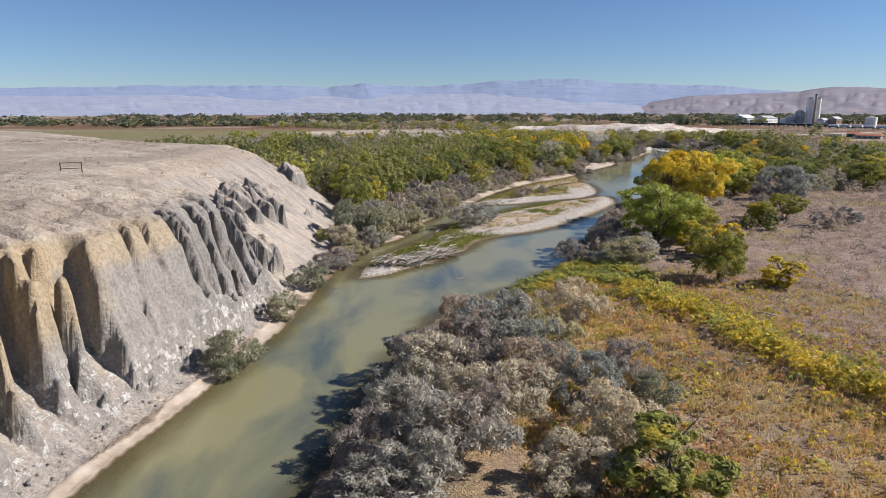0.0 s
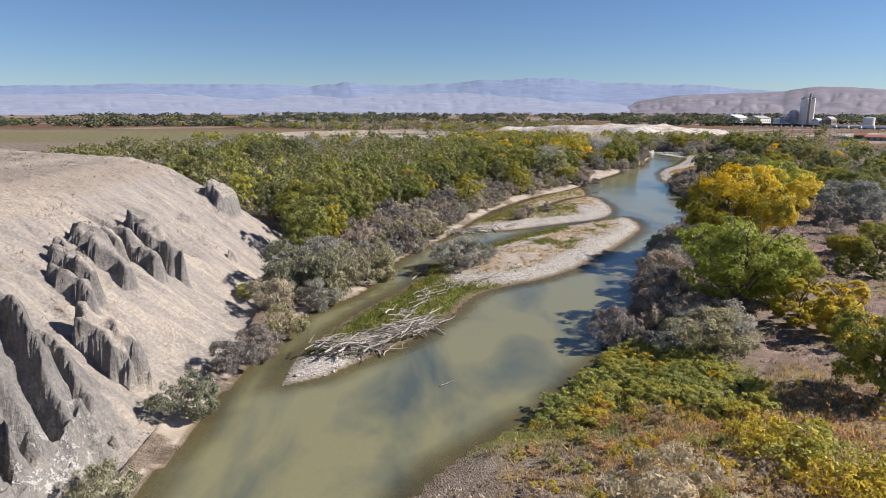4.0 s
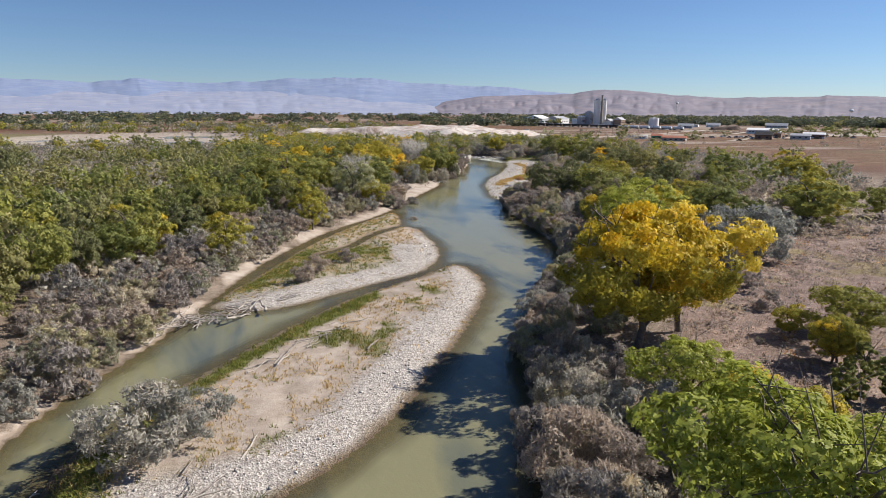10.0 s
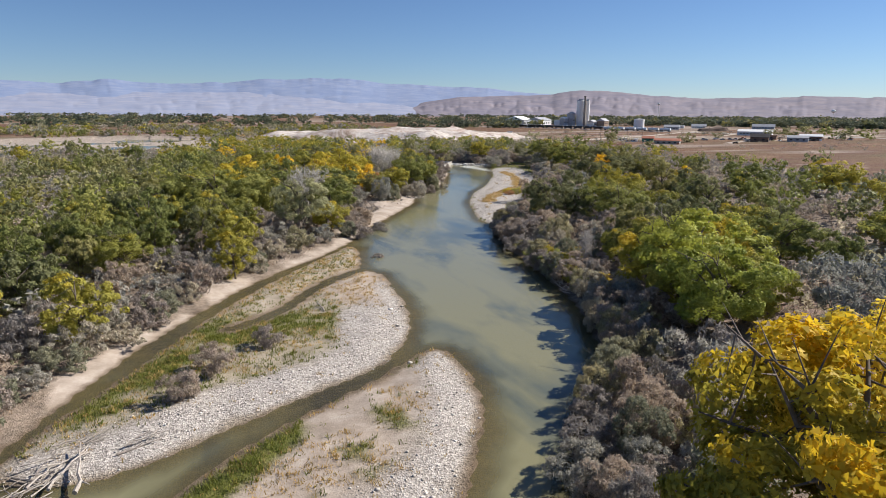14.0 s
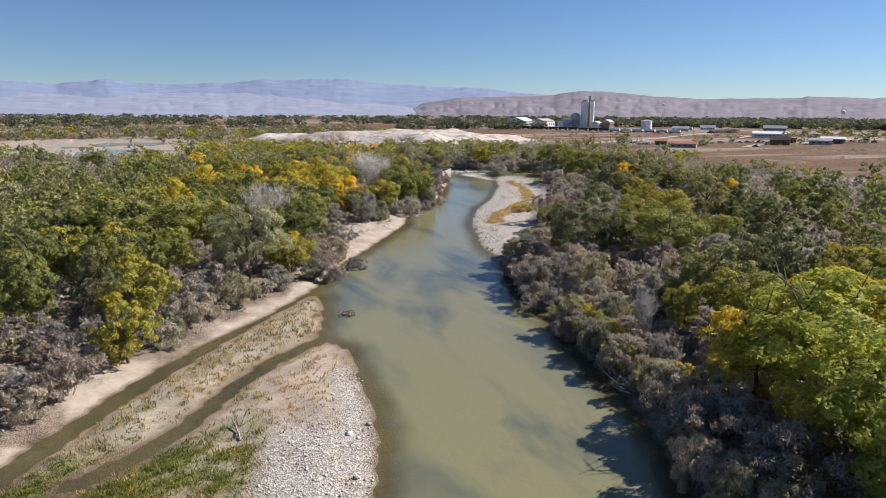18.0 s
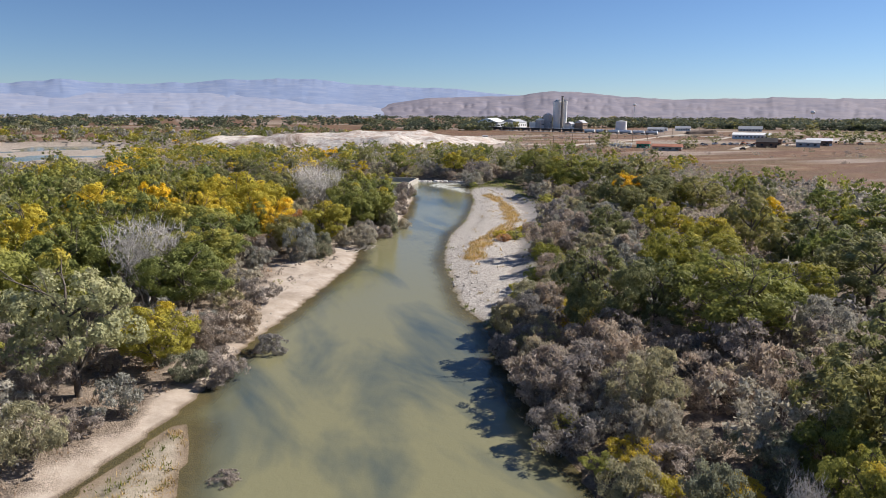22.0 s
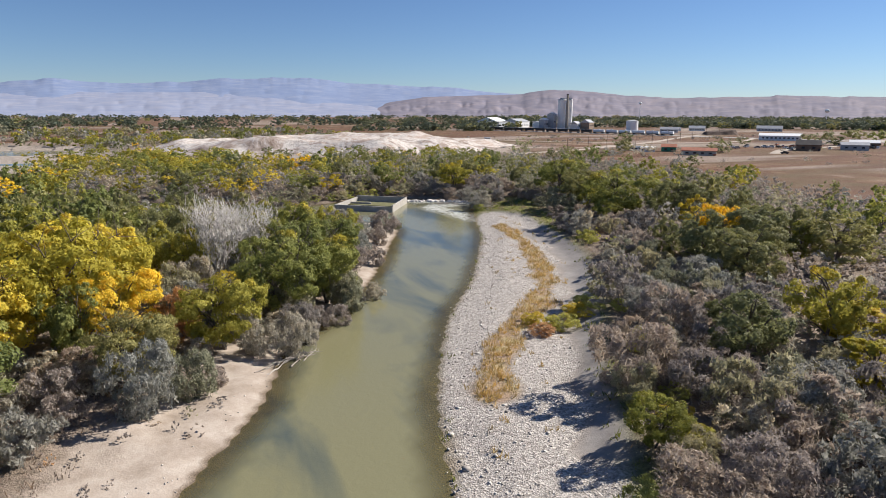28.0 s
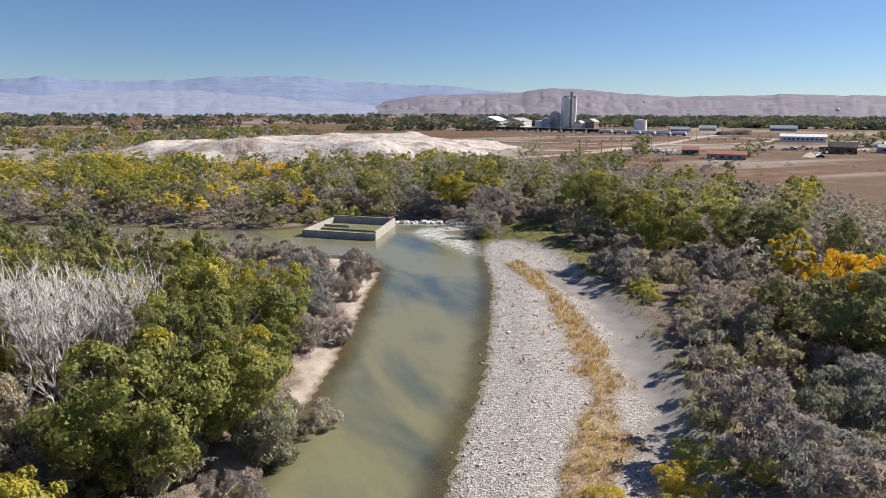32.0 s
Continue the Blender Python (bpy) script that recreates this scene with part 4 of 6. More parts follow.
KINDS = {
    "G": (TREES, "cottonwood_tree", "green cottonwood tree with a broad leafy crown", "tree"),
    "DG": (TREES, "cottonwood_tree", "dull green cottonwood tree in the river woods", "tree"),
    "B": (TREES, "cottonwood_tree", "bright green cottonwood tree standing on the bank", "tree"),
    "YG": (TREES, "cottonwood_tree", "cottonwood tree turning from green to yellow", "tree"),
    "Y": (TREES, "cottonwood_tree", "cottonwood tree with a golden autumn top", "tree"),
    "YY": (TREES, "cottonwood_tree", "all golden yellow autumn cottonwood tree", "tree"),
    "P": (THIN, "cottonwood_tree", "thin pale cottonwood tree losing its leaves", "tree"),
    "g": (SAPLINGS, "young_cottonwood", "young green cottonwood sapling", "tree"),
    "y": (SAPLINGS, "young_cottonwood", "young golden yellow cottonwood sapling", "tree"),
    "O": (SHRUBS, "olive_shrub", "silver-grey wild olive shrub", "shrub"),
    "OG": (SHRUBS, "olive_shrub", "grey-green wild olive shrub", "shrub"),
    "D": (SHRUBS, "tamarisk_shrub", "dry purple-grey leafless tamarisk shrub", "shrub"),
    "S": (SHRUBS, "willow_shrub", "low yellow autumn willow shrub", "shrub"),
    "SG": (SHRUBS, "willow_shrub", "low green willow shrub", "shrub"),
    "SO": (SHRUBS, "willow_shrub", "rusty orange willow shrub", "shrub"),
    "W": (None, "bare_tree", "bare bleached tree without leaves", "tree"),
}
LEAF_OF = {"g": "G", "y": "YY"}
PLANTS = []                                    # kind, x, y, z, height, radius, wanted detail
MID = curve([(-20, 0), (-18, 80), (8, 120), (60, 230), (110, 340), (145, 440)])


def plant(kind, x, y, z, h, r, lod, rng):
    store, name, label, cat = KINDS[kind]
    stock = BARE if store is None else store[lod]
    trunk, crown, h0, r0 = stock[rng.integers(len(stock))]
    ob = tagged(new(name), label, cat, "trees and shrubs along the river")
    ob.matrix_basis = Matrix.LocRotScale((x, y, z - 0.05), Euler((0, 0, rng.uniform(0, 6.28))), (r / r0, r / r0, h / h0))
    mpart(trunk.name.split(".")[0], trunk, ob)
    c = mpart(crown.name.split(".")[0], crown, ob)
    if store is not None:
        c.material_slots[0].link = "OBJECT"
        c.material_slots[0].material = LEAF[LEAF_OF.get(kind, kind)]


# single trees and shrubs: kind, x, y, height, radius
NEAR_BANK = [("O", -1, 58, 5.8, 4.4), ("O", 6, 69, 6.2, 4.8), ("O", 16, 76, 5.2, 4.2), ("O", 1, 44, 5.2, 4.4), ("O", 6, 51, 5.4, 4.6), ("O", 13, 54, 4.8, 3.4), ("O", 14, 47, 4.6, 3.6),
             ("O", -4, 40, 3.4, 4.2), ("O", 9, 41, 3.4, 3.2), ("g", 15.5, 40, 5.4, 3.8), ("OG", 32, 109, 4.8, 4.8), ("YG", 42, 96, 8.5, 4.2), ("y", 50, 93, 4.6, 3.0), ("D", -2, 64, 4.6, 3.6),
             ("D", 3, 62, 5.2, 3.8), ("O", 10, 62, 4.6, 3.4), ("D", 2, 75, 4.4, 3.2), ("D", 9, 57, 4.6, 3.6), ("OG", 12, 67, 4.2, 3.4), ("O", -3, 50, 4.8, 3.8), ("D", 3, 48, 4.4, 3.2), ("D", 18, 60, 3.6, 2.8), ("OG", 19, 54, 3.0, 2.6), ("D", -6, 46, 3.6, 3.0), ("O", -4, 56, 4.4, 3.4), ("D", 8, 75, 4.2, 3.0)]
MEADOW_TREES = [("B", 40.5, 122, 13.0, 7.8), ("y", 46, 116, 6.0, 2.9), ("y", 48, 111, 6.0, 3.6), ("y", 53, 119, 5.0, 3.2), ("YG", 49, 126, 8, 4.5), ("g", 71, 139, 4.0, 1.9), ("g", 67, 141, 3.6, 1.6),
                ("YG", 74, 148, 5, 2.6), ("O", 34, 112, 4.6, 4.8), ("D", 30, 119, 4.8, 3.8), ("D", 37, 137, 5.8, 4.2), ("D", 34, 130, 5.4, 4.0), ("O", 101, 190, 9.0, 8.0), ("Y", 55.8, 157.5, 15.8, 8.4), ("YY", 64, 161, 15.0, 7.6),
                ("YG", 52, 133, 7, 4.2), ("B", 50, 142, 7.4, 4.6), ("D", 86, 143, 4.4, 3.6), ("O", 43, 146, 5, 3.8), ("D", 93, 147, 3.6, 3.2), ("YG", 145, 217, 9.0, 7.0), ("G", 165, 217, 8.0, 6.0), ("G", 113, 216, 9.5, 6.0), ("YG", 73, 148, 5.0, 2.4), ("YG", 76, 156, 4.0, 2.0), ("g", 73, 144, 4.2, 1.7), ("YG", 82, 154, 6.0, 4.4)]
RIGHT_TREES = [("B", 90, 209, 12.4, 8.6), ("y", 121, 225, 7.0, 3.8), ("G", 112, 262, 10.5, 7.6), ("YG", 206, 285, 11.0, 8.0), ("B", 83, 196, 10.5, 6.4), ("G", 97, 237, 6.0, 2.4), ("YG", 98, 223, 6.4, 5.4), ("YG", 90, 199, 9, 5.2),
               ("G", 185, 295, 9.8, 7.2), ("y", 151, 314, 4.2, 3.6), ("W", 87, 231, 6.0, 1.6), ("D", 92, 186, 5.0, 3.6), ("YG", 85, 204, 9.0, 5.2), ("S", 87, 246, 2.4, 2.4), ("S", 89, 238, 2.6, 2.4), ("S", 86, 241, 2.0, 2.0), ("SO", 88, 233, 1.8, 1.8)]
RIGHT_FAR = [("DG", 182, 413, 11.4, 7.4), ("G", 176, 392, 12.4, 7.8), ("DG", 186, 384, 10.4, 6.6), ("Y", 170, 355, 10.0, 4.6), ("G", 163, 346, 7.8, 4.4), ("G", 185, 431, 12.4, 7.2), ("DG", 160, 338, 9.0, 6.0), ("y", 180, 371, 8.6, 3.0), ("y", 139, 303, 5.4, 3.2), ("DG", 181, 339, 9.6, 7.0), ("YG", 134, 287, 7.5, 5.8), ("G", 127, 278, 6.4, 5.2), ("DG", 174, 350, 10.0, 7.4), ("DG", 151, 282, 10.2, 6.6), ("DG", 142, 266, 10.6, 6.8), ("G", 122, 228, 9.6, 6.6), ("YG", 151, 223, 10.5, 7.6), ("G", 212, 290, 9.6, 8.4), ("G", 138, 212, 11.0, 8.2), ("YG", 127, 266, 8.0, 4.8), ("G", 135, 240, 8.0, 5.0)]
LEFT_TREES = [("G", 95, 369, 11.5, 6.2), ("G", 98, 355, 10.5, 5.4), ("G", 91, 351, 11.5, 6.0), ("YG", 83, 340, 9.5, 4.8), ("YY", 39, 364, 11.5, 6.0), ("YG", 44, 380, 12.0, 6.5), ("YY", 49, 346, 10.5, 5.4), ("YG", 44, 330, 9.6, 5.6), ("YY", 31, 335, 10.5, 5.4), ("YG", 56, 366, 11.5, 6.0), ("YG", 60, 378, 11.5, 6.0), ("DG", 76, 386, 10.0, 4.6), ("YY", 72, 342, 9.5, 4.4),
              ("P", 45, 275, 12.6, 6.2), ("G", 56, 309, 9.4, 6.8), ("YG", 52, 281, 6.8, 4.0), ("G", 29, 291, 12.5, 9.2), ("YY", 67, 348, 13.8, 8.0), ("YY", 60, 341, 11.0, 5.5), ("Y", 50, 358, 11.4, 4.8), ("YY", 68, 361, 12.0, 7.0), ("G", 55, 297, 9.6, 5.6),
              ("G", 56, 326, 11.5, 7.6), ("O", 75, 325, 6.4, 3.4), ("SO", 78, 344, 6.0, 2.8), ("W", 84, 363, 11.5, 5.0), ("W", 89, 366, 10.5, 4.4), ("O", 80, 358, 6.0, 3.6), ("OG", 77, 352, 6.4, 3.4), ("W", 50, 303, 10.0, 5.0), ("G", 100, 366, 10.3, 5.6), ("O", 105, 357, 2.6, 2.1), ("G", 94, 359, 11.8, 5.4),
              ("YG", 103, 373, 10.8, 4.2), ("OG", 100, 354, 6.5, 3.2), ("D", 121, 402, 5.6, 3.6), ("OG", 124, 407, 3, 3.0), ("OG", 92, 350, 5.4, 3.6), ("G", 21, 292, 10.5, 8.4), ("YG", 13, 248, 7.2, 5.4), ("G", 60, 319, 9.8, 6)]
LEFT_BRUSH = [("D", 61, 290, 4.2, 3.2), ("D", 65, 301, 3.8, 2.8), ("D", 58, 286, 3.8, 3.0), ("D", 58, 277, 3.4, 2.6), ("OG", 55, 277, 3.2, 2.4), ("D", 64, 284, 2.6, 2.2), ("D", 41, 274, 4.5, 3.5), ("OG", 43, 264, 4.5, 3.0), ("D", 37, 287, 4.5, 3.5), ("O", 86, 338, 4.5, 2.6), ("O", 90, 338, 5.2, 2.6),
              ("D", 92, 342, 5.0, 2.6), ("OG", 100, 353, 5.0, 3.0), ("D", 97, 347, 3.2, 2.2), ("D", 111, 377, 3.2, 2.4), ("D", 117, 394, 3.4, 2.4), ("OG", 79, 328, 4.6, 2.8), ("DG", 74, 332, 7.5, 4.2), ("D", 69, 335, 3, 2.6), ("D", 81, 330, 2.2, 1.6), ("D", 57, 257, 1.3, 1.4)]
RIGHT_BRUSH = [("SG", 83, 236, 3.4, 2.4), ("S", 83, 232, 3.6, 2.6), ("SG", 82, 228, 3.0, 2.2), ("S", 84, 240, 3.2, 2.2), ("SG", 81, 222, 2.6, 2.2), ("S", 83, 220, 2.6, 1.8), ("G", 93, 232, 6.5, 2.4), ("D", 87, 260, 5.0, 4.2), ("D", 90, 259, 5.0, 4.4), ("D", 90, 268, 4.0, 3.2), ("OG", 99, 283, 4.6, 3.6), ("O", 123, 259, 5.5, 4.4),
               ("O", 116, 249, 5.0, 4.0), ("YG", 99, 228, 8.5, 4.8), ("YG", 87, 215, 9.5, 4.8), ("YY", 106, 222, 10, 5.0), ("YG", 118, 231, 10, 5.0), ("D", 78, 208, 4.4, 3.6), ("D", 75, 203, 4.2, 3.4), ("D", 82, 206, 4.6, 3.8), ("D", 96, 277, 4.8, 4.2), ("D", 100, 279, 4.6, 3.6), ("S", 101, 275, 3.8, 2.8), ("S", 105, 279, 3.4, 2.4),
               ("SG", 93, 279, 2.2, 2.0), ("SG", 96, 283, 2.4, 2.0), ("SG", 101, 289, 2.4, 2.0), ("SG", 98, 286, 2.0, 1.8), ("SG", 107, 296, 2.2, 1.8), ("S", 103, 286, 2.6, 2.0), ("D", 109, 293, 4.6, 4.0), ("D", 115, 294, 4.6, 3.6), ("O", 128, 301, 5.4, 4.2), ("O", 137, 314, 5.0, 4.0), ("D", 123, 308, 4.8, 3.8), ("O", 134, 330, 4.8, 3.8),
               ("O", 151, 338, 5, 4), ("YG", 123, 284, 9, 4.6), ("YG", 138, 292, 9.5, 4.8), ("SO", 113, 287, 3.4, 1.6), ("SO", 112, 283, 2.8, 1.4), ("y", 149, 312, 5.5, 3.2), ("YG", 113, 303, 4.6, 2.6), ("Y", 170, 308, 9, 4.5), ("D", 112, 281, 4.2, 3.4), ("D", 114, 278, 4.2, 3.6), ("D", 105, 272, 4.4, 3.8)]
BLUFF_FOOT = [("OG", -22.5, 65, 4.6, 3.3), ("OG", -21.5, 83, 3.4, 2.6), ("OG", -21, 97, 3.6, 3.0), ("D", -19.5, 107, 3.4, 2.8), ("D", -18.5, 113, 3.0, 2.6), ("OG", -16.5, 118, 4.0, 3.0), ("SG", -25, 132, 2.2, 1.5),
              ("OG", -18.5, 135, 7.4, 5.6), ("OG", -12.5, 139, 6.6, 5.0), ("O", -15.5, 143, 6.6, 4.6), ("OG", -8, 146, 5.6, 4.2), ("O", -20, 128, 4.0, 3.2), ("O", -14, 130, 4, 3.2), ("D", -18, 111, 2.6, 2.4), ("O", 6, 152, 5.6, 4.6), ("O", 10, 153, 4.4, 3.4), ("D", 27, 207, 2.8, 2.2), ("D", 33, 213, 2.4, 1.8), ("D", 24, 201, 2.6, 2),
              ("S", 127, 335, 2.0, 2.2), ("SG", 130, 337, 1.8, 2.4), ("SG", 124, 333, 2.0, 2.4), ("SO", 120, 332, 1.4, 1.8), ("S", 121, 336, 1.6, 1.8)]


def left_bank(x, y):
    """True on the left bank's side of the river."""
    return signed(x, y, np.vstack([LEFT, [(-3000, 470), (-3000, -40)]])) > 0


def named_plants():
    for group in (NEAR_BANK, MEADOW_TREES, RIGHT_TREES, RIGHT_FAR, LEFT_TREES, LEFT_BRUSH, RIGHT_BRUSH, BLUFF_FOOT):
        xs, ys = np.array([g[1] for g in group], float), np.array([g[2] for g in group], float)
        zs, _ = terrain(xs, ys)
        PLANTS.extend((k, x, y, z, h, r, -1) for (k, x, y, h, r), z in zip(group, zs))


class Spacing:
    """Keeps plants apart by a share of their radii."""
    def __init__(self, share):
        self.share, self.cells = share, {}

    def free(self, x, y, r):
        i, j = int(x // 10), int(y // 10)
        return not any((a - x) ** 2 + (b - y) ** 2 < (self.share * (c + r)) ** 2 for u in (-1, 0, 1) for v in (-1, 0, 1) for a, b, c in self.cells.get((i + u, j + v), ()))

    def put(self, x, y, r):
        self.cells.setdefault((int(x // 10), int(y // 10)), []).append((x, y, r))


def pick(u, table):
    for k, share in table:
        u -= share
        if u < 0:
            return k
    return table[-1][0]


BANK_MIX = [("D", 0.40), ("O", 0.32), ("OG", 0.22), ("YG", 0.06)]
GOLD_MIX = [("YY", 0.14), ("Y", 0.14), ("YG", 0.34), ("G", 0.22), ("OG", 0.10), ("D", 0.06)]
DRY_MIX = [("O", 0.46), ("OG", 0.24), ("DG", 0.17), ("D", 0.13)]
GREEN_MIX = [("G", 0.32), ("DG", 0.25), ("YG", 0.04), ("OG", 0.13), ("O", 0.18), ("D", 0.08)]
RIGHT_MIX = [("D", 0.45), ("O", 0.22), ("OG", 0.22), ("G", 0.04), ("DG", 0.05), ("YG", 0.02)]


def woods():
    """The thickets and groves on both banks."""
    rng = np.random.default_rng(33)
    n = 34000
    x, y = rng.uniform(-170, 275, n), rng.uniform(24, 545, n)
    z, c = terrain(x, y)
    left, land = left_bank(x, y), -c["w"]
    n1 = fbm(x / 22, y / 22, 301, 3)
    beach = np.interp(y, [120, 225, 262, 290, 303, 316, 332, 342, 400, 414, 428], [0.6, 1.4, 3.2, 4, 8, 12, 11, 2.5, 5, 11, 9])
    ok = (land > 0.7) & (c["bd"] < -1.5) & (c["bar"] < -3) & (c["pond"] < -4)
    edge = np.interp(y, [300, 400, 480, 530], [250, 252, 262, 268])
    clear, _ = line_dist(x, y, np.array([(159.0, 405.0), (169.0, 432.0)]))
    ok &= clear > 8
    gaps = Spacing(0.53)
    for p in PLANTS:
        gaps.put(p[1], p[2], p[5])
    for i in np.nonzero(ok)[0]:
        L, yy, xx, u, bush = land[i], y[i], x[i], rng.uniform(), False
        if left[i]:
            if yy < 128 or L < beach[i]:
                continue
            if L < beach[i] + 15:
                k = pick(u, BANK_MIX)
            elif 318 < yy < 374 and n1[i] > -0.45 and 22 < xx < 76 or yy > 455 and xx < 130:
                k = pick(u, GOLD_MIX if yy < 455 else [("YG", 0.34), ("Y", 0.34), ("YY", 0.20), ("G", 0.12)])
            else:
                k = pick(u, DRY_MIX if L > 78 + 30 * n1[i] else GREEN_MIX)
        else:
            if yy < 116 or xx > edge[i]:
                continue
            if yy < 200 and L > 12 + 5 * n1[i]:
                if u > 0.03:
                    continue
                k, bush = "D", True
            elif yy < 200:
                k = pick(u, [("D", 0.55), ("O", 0.33), ("OG", 0.12)])
            elif yy < 300 and L > 62 and n1[i] < 0.0:
                continue
            else:
                k = pick(u, RIGHT_MIX)
                if (L < 9 or c["bar"][i] > -13) and k in ("G", "DG", "YG"):
                    k = "D"
                if u < 0.4 and (L < 3.5 or c["bar"][i] > -7.5):
                    k = "SG" if u < 0.3 else "S"
        if left[i] and (yy > 425 and xx < 8 or L < 16 and yy > 430) and k not in ("D", "O", "OG"):
            k = "OG"
        big = k in ("G", "DG", "YG", "Y", "YY")
        r = rng.uniform(2.8, 5.6) if big else rng.uniform(1.7, 3.5) if left[i] else rng.uniform(2.0, 4.4)
        h = 3.6 + r * rng.uniform(1.0, 1.5) if big else r * rng.uniform(1.1, 1.6)
        if k in ("S", "SG") or bush:
            r, h = r * 0.6, h * 0.5
        if gaps.free(xx, yy, r):
            gaps.put(xx, yy, r)
            PLANTS.append((k, xx, yy, z[i], h, r, None))


def low_shrubs():
    """Knee-high shrubs of the weedy flat and of the bank's edge."""
    rng = np.random.default_rng(35)
    gaps = Spacing(0.36)
    hedge = curve([(28, 87), (31, 82), (34, 77), (35, 70), (36.5, 64), (39, 58), (42, 50)])
    green = curve([(13, 97), (22, 109), (26, 106), (29, 101), (28, 96), (24, 100), (18, 101)])
    x, y = rng.uniform(8, 55, 6500), rng.uniform(36, 114, 6500)
    z, c = terrain(x, y)
    dh, _ = line_dist(x, y, hedge)
    dg, _ = line_dist(x, y, green)
    for i in np.nonzero((c["w"] < -1.0))[0]:
        u = rng.uniform()
        if dh[i] < 2.4:
            k, r, h = "S" if u < 0.8 else "SG", rng.uniform(1.2, 2.2), rng.uniform(1.6, 2.6)
        elif dg[i] < 3.6:
            k, r, h = "SG" if u < 0.75 else "S", rng.uniform(1.0, 1.8), rng.uniform(0.9, 1.5)
        elif y[i] < 98 and x[i] < 48 and u < 0.22:
            k, r, h = pick(rng.uniform(), [("SO", 0.5), ("S", 0.35), ("SG", 0.15)]), rng.uniform(0.5, 1.1), rng.uniform(0.5, 1.1)
        else:
            continue
        if gaps.free(x[i], y[i], r):
            gaps.put(x[i], y[i], r)
            PLANTS.append((k, x[i], y[i], z[i], h, r, 2 if r < 1.2 else 1))


def joined_plants(rest, rng):
    """All plants past the nearest ones, as one mass for each kind of leaf."""
    stock = {}
    for key, tall, clumps, per, length, width, low, face in ((True, 2.0, 48, 10, 0.155, 0.135, 0.14, 1.0), (False, 1.4, 26, 9, 0.21, 0.10, 0.04, 0.6), ("F", 1.5, 18, 8, 0.29, 0.26, 0.06, 1.0), ("low", 1.0, 7, 5, 0.42, 0.16, 0.02, 0.4)):
        stock[key] = []
        for k in range(4):
            r2 = np.random.default_rng(500 + k + 10 * clumps)
            cl, heart = crown_clumps(r2, tall, 1, clumps, low, boughs=8)
            stock[key].append(cards(r2, cl, r2.uniform(0.13, 0.22, len(cl)), per, length, width, 0.05, face, heart)[0] / (1, 1, tall))
    by_kind = {}
    for k, x, y, z, h, r in rest:
        v = stock["F" if k == "F" or y > 700 else "low" if r < 1.1 else k in ("G", "DG", "YG", "Y", "YY", "P", "B")][rng.integers(4)]
        a = rng.uniform(0, 6.28)
        ca, sa2 = math.cos(a), math.sin(a)
        w = np.stack([(v[:, 0] * ca - v[:, 1] * sa2) * r + x, (v[:, 0] * sa2 + v[:, 1] * ca) * r + y, v[:, 2] * h + z], -1)
        by_kind.setdefault(k, []).append((w, np.full(len(w), rng.uniform())))
    for k, rows in by_kind.items():
        v = np.vstack([r0 for r0, _ in rows])
        me = mesh_np("woodland", v, np.arange(len(v)).reshape(-1, 3), LEAF_JOINED[k])
        add_attr(me, "tone", np.concatenate([t0 for _, t0 in rows]))
        tagged(new("woodland", me), "mass of %s trees and thickets further off" % TONES[k][0].replace("_", " "), "woodland", kind="stuff")


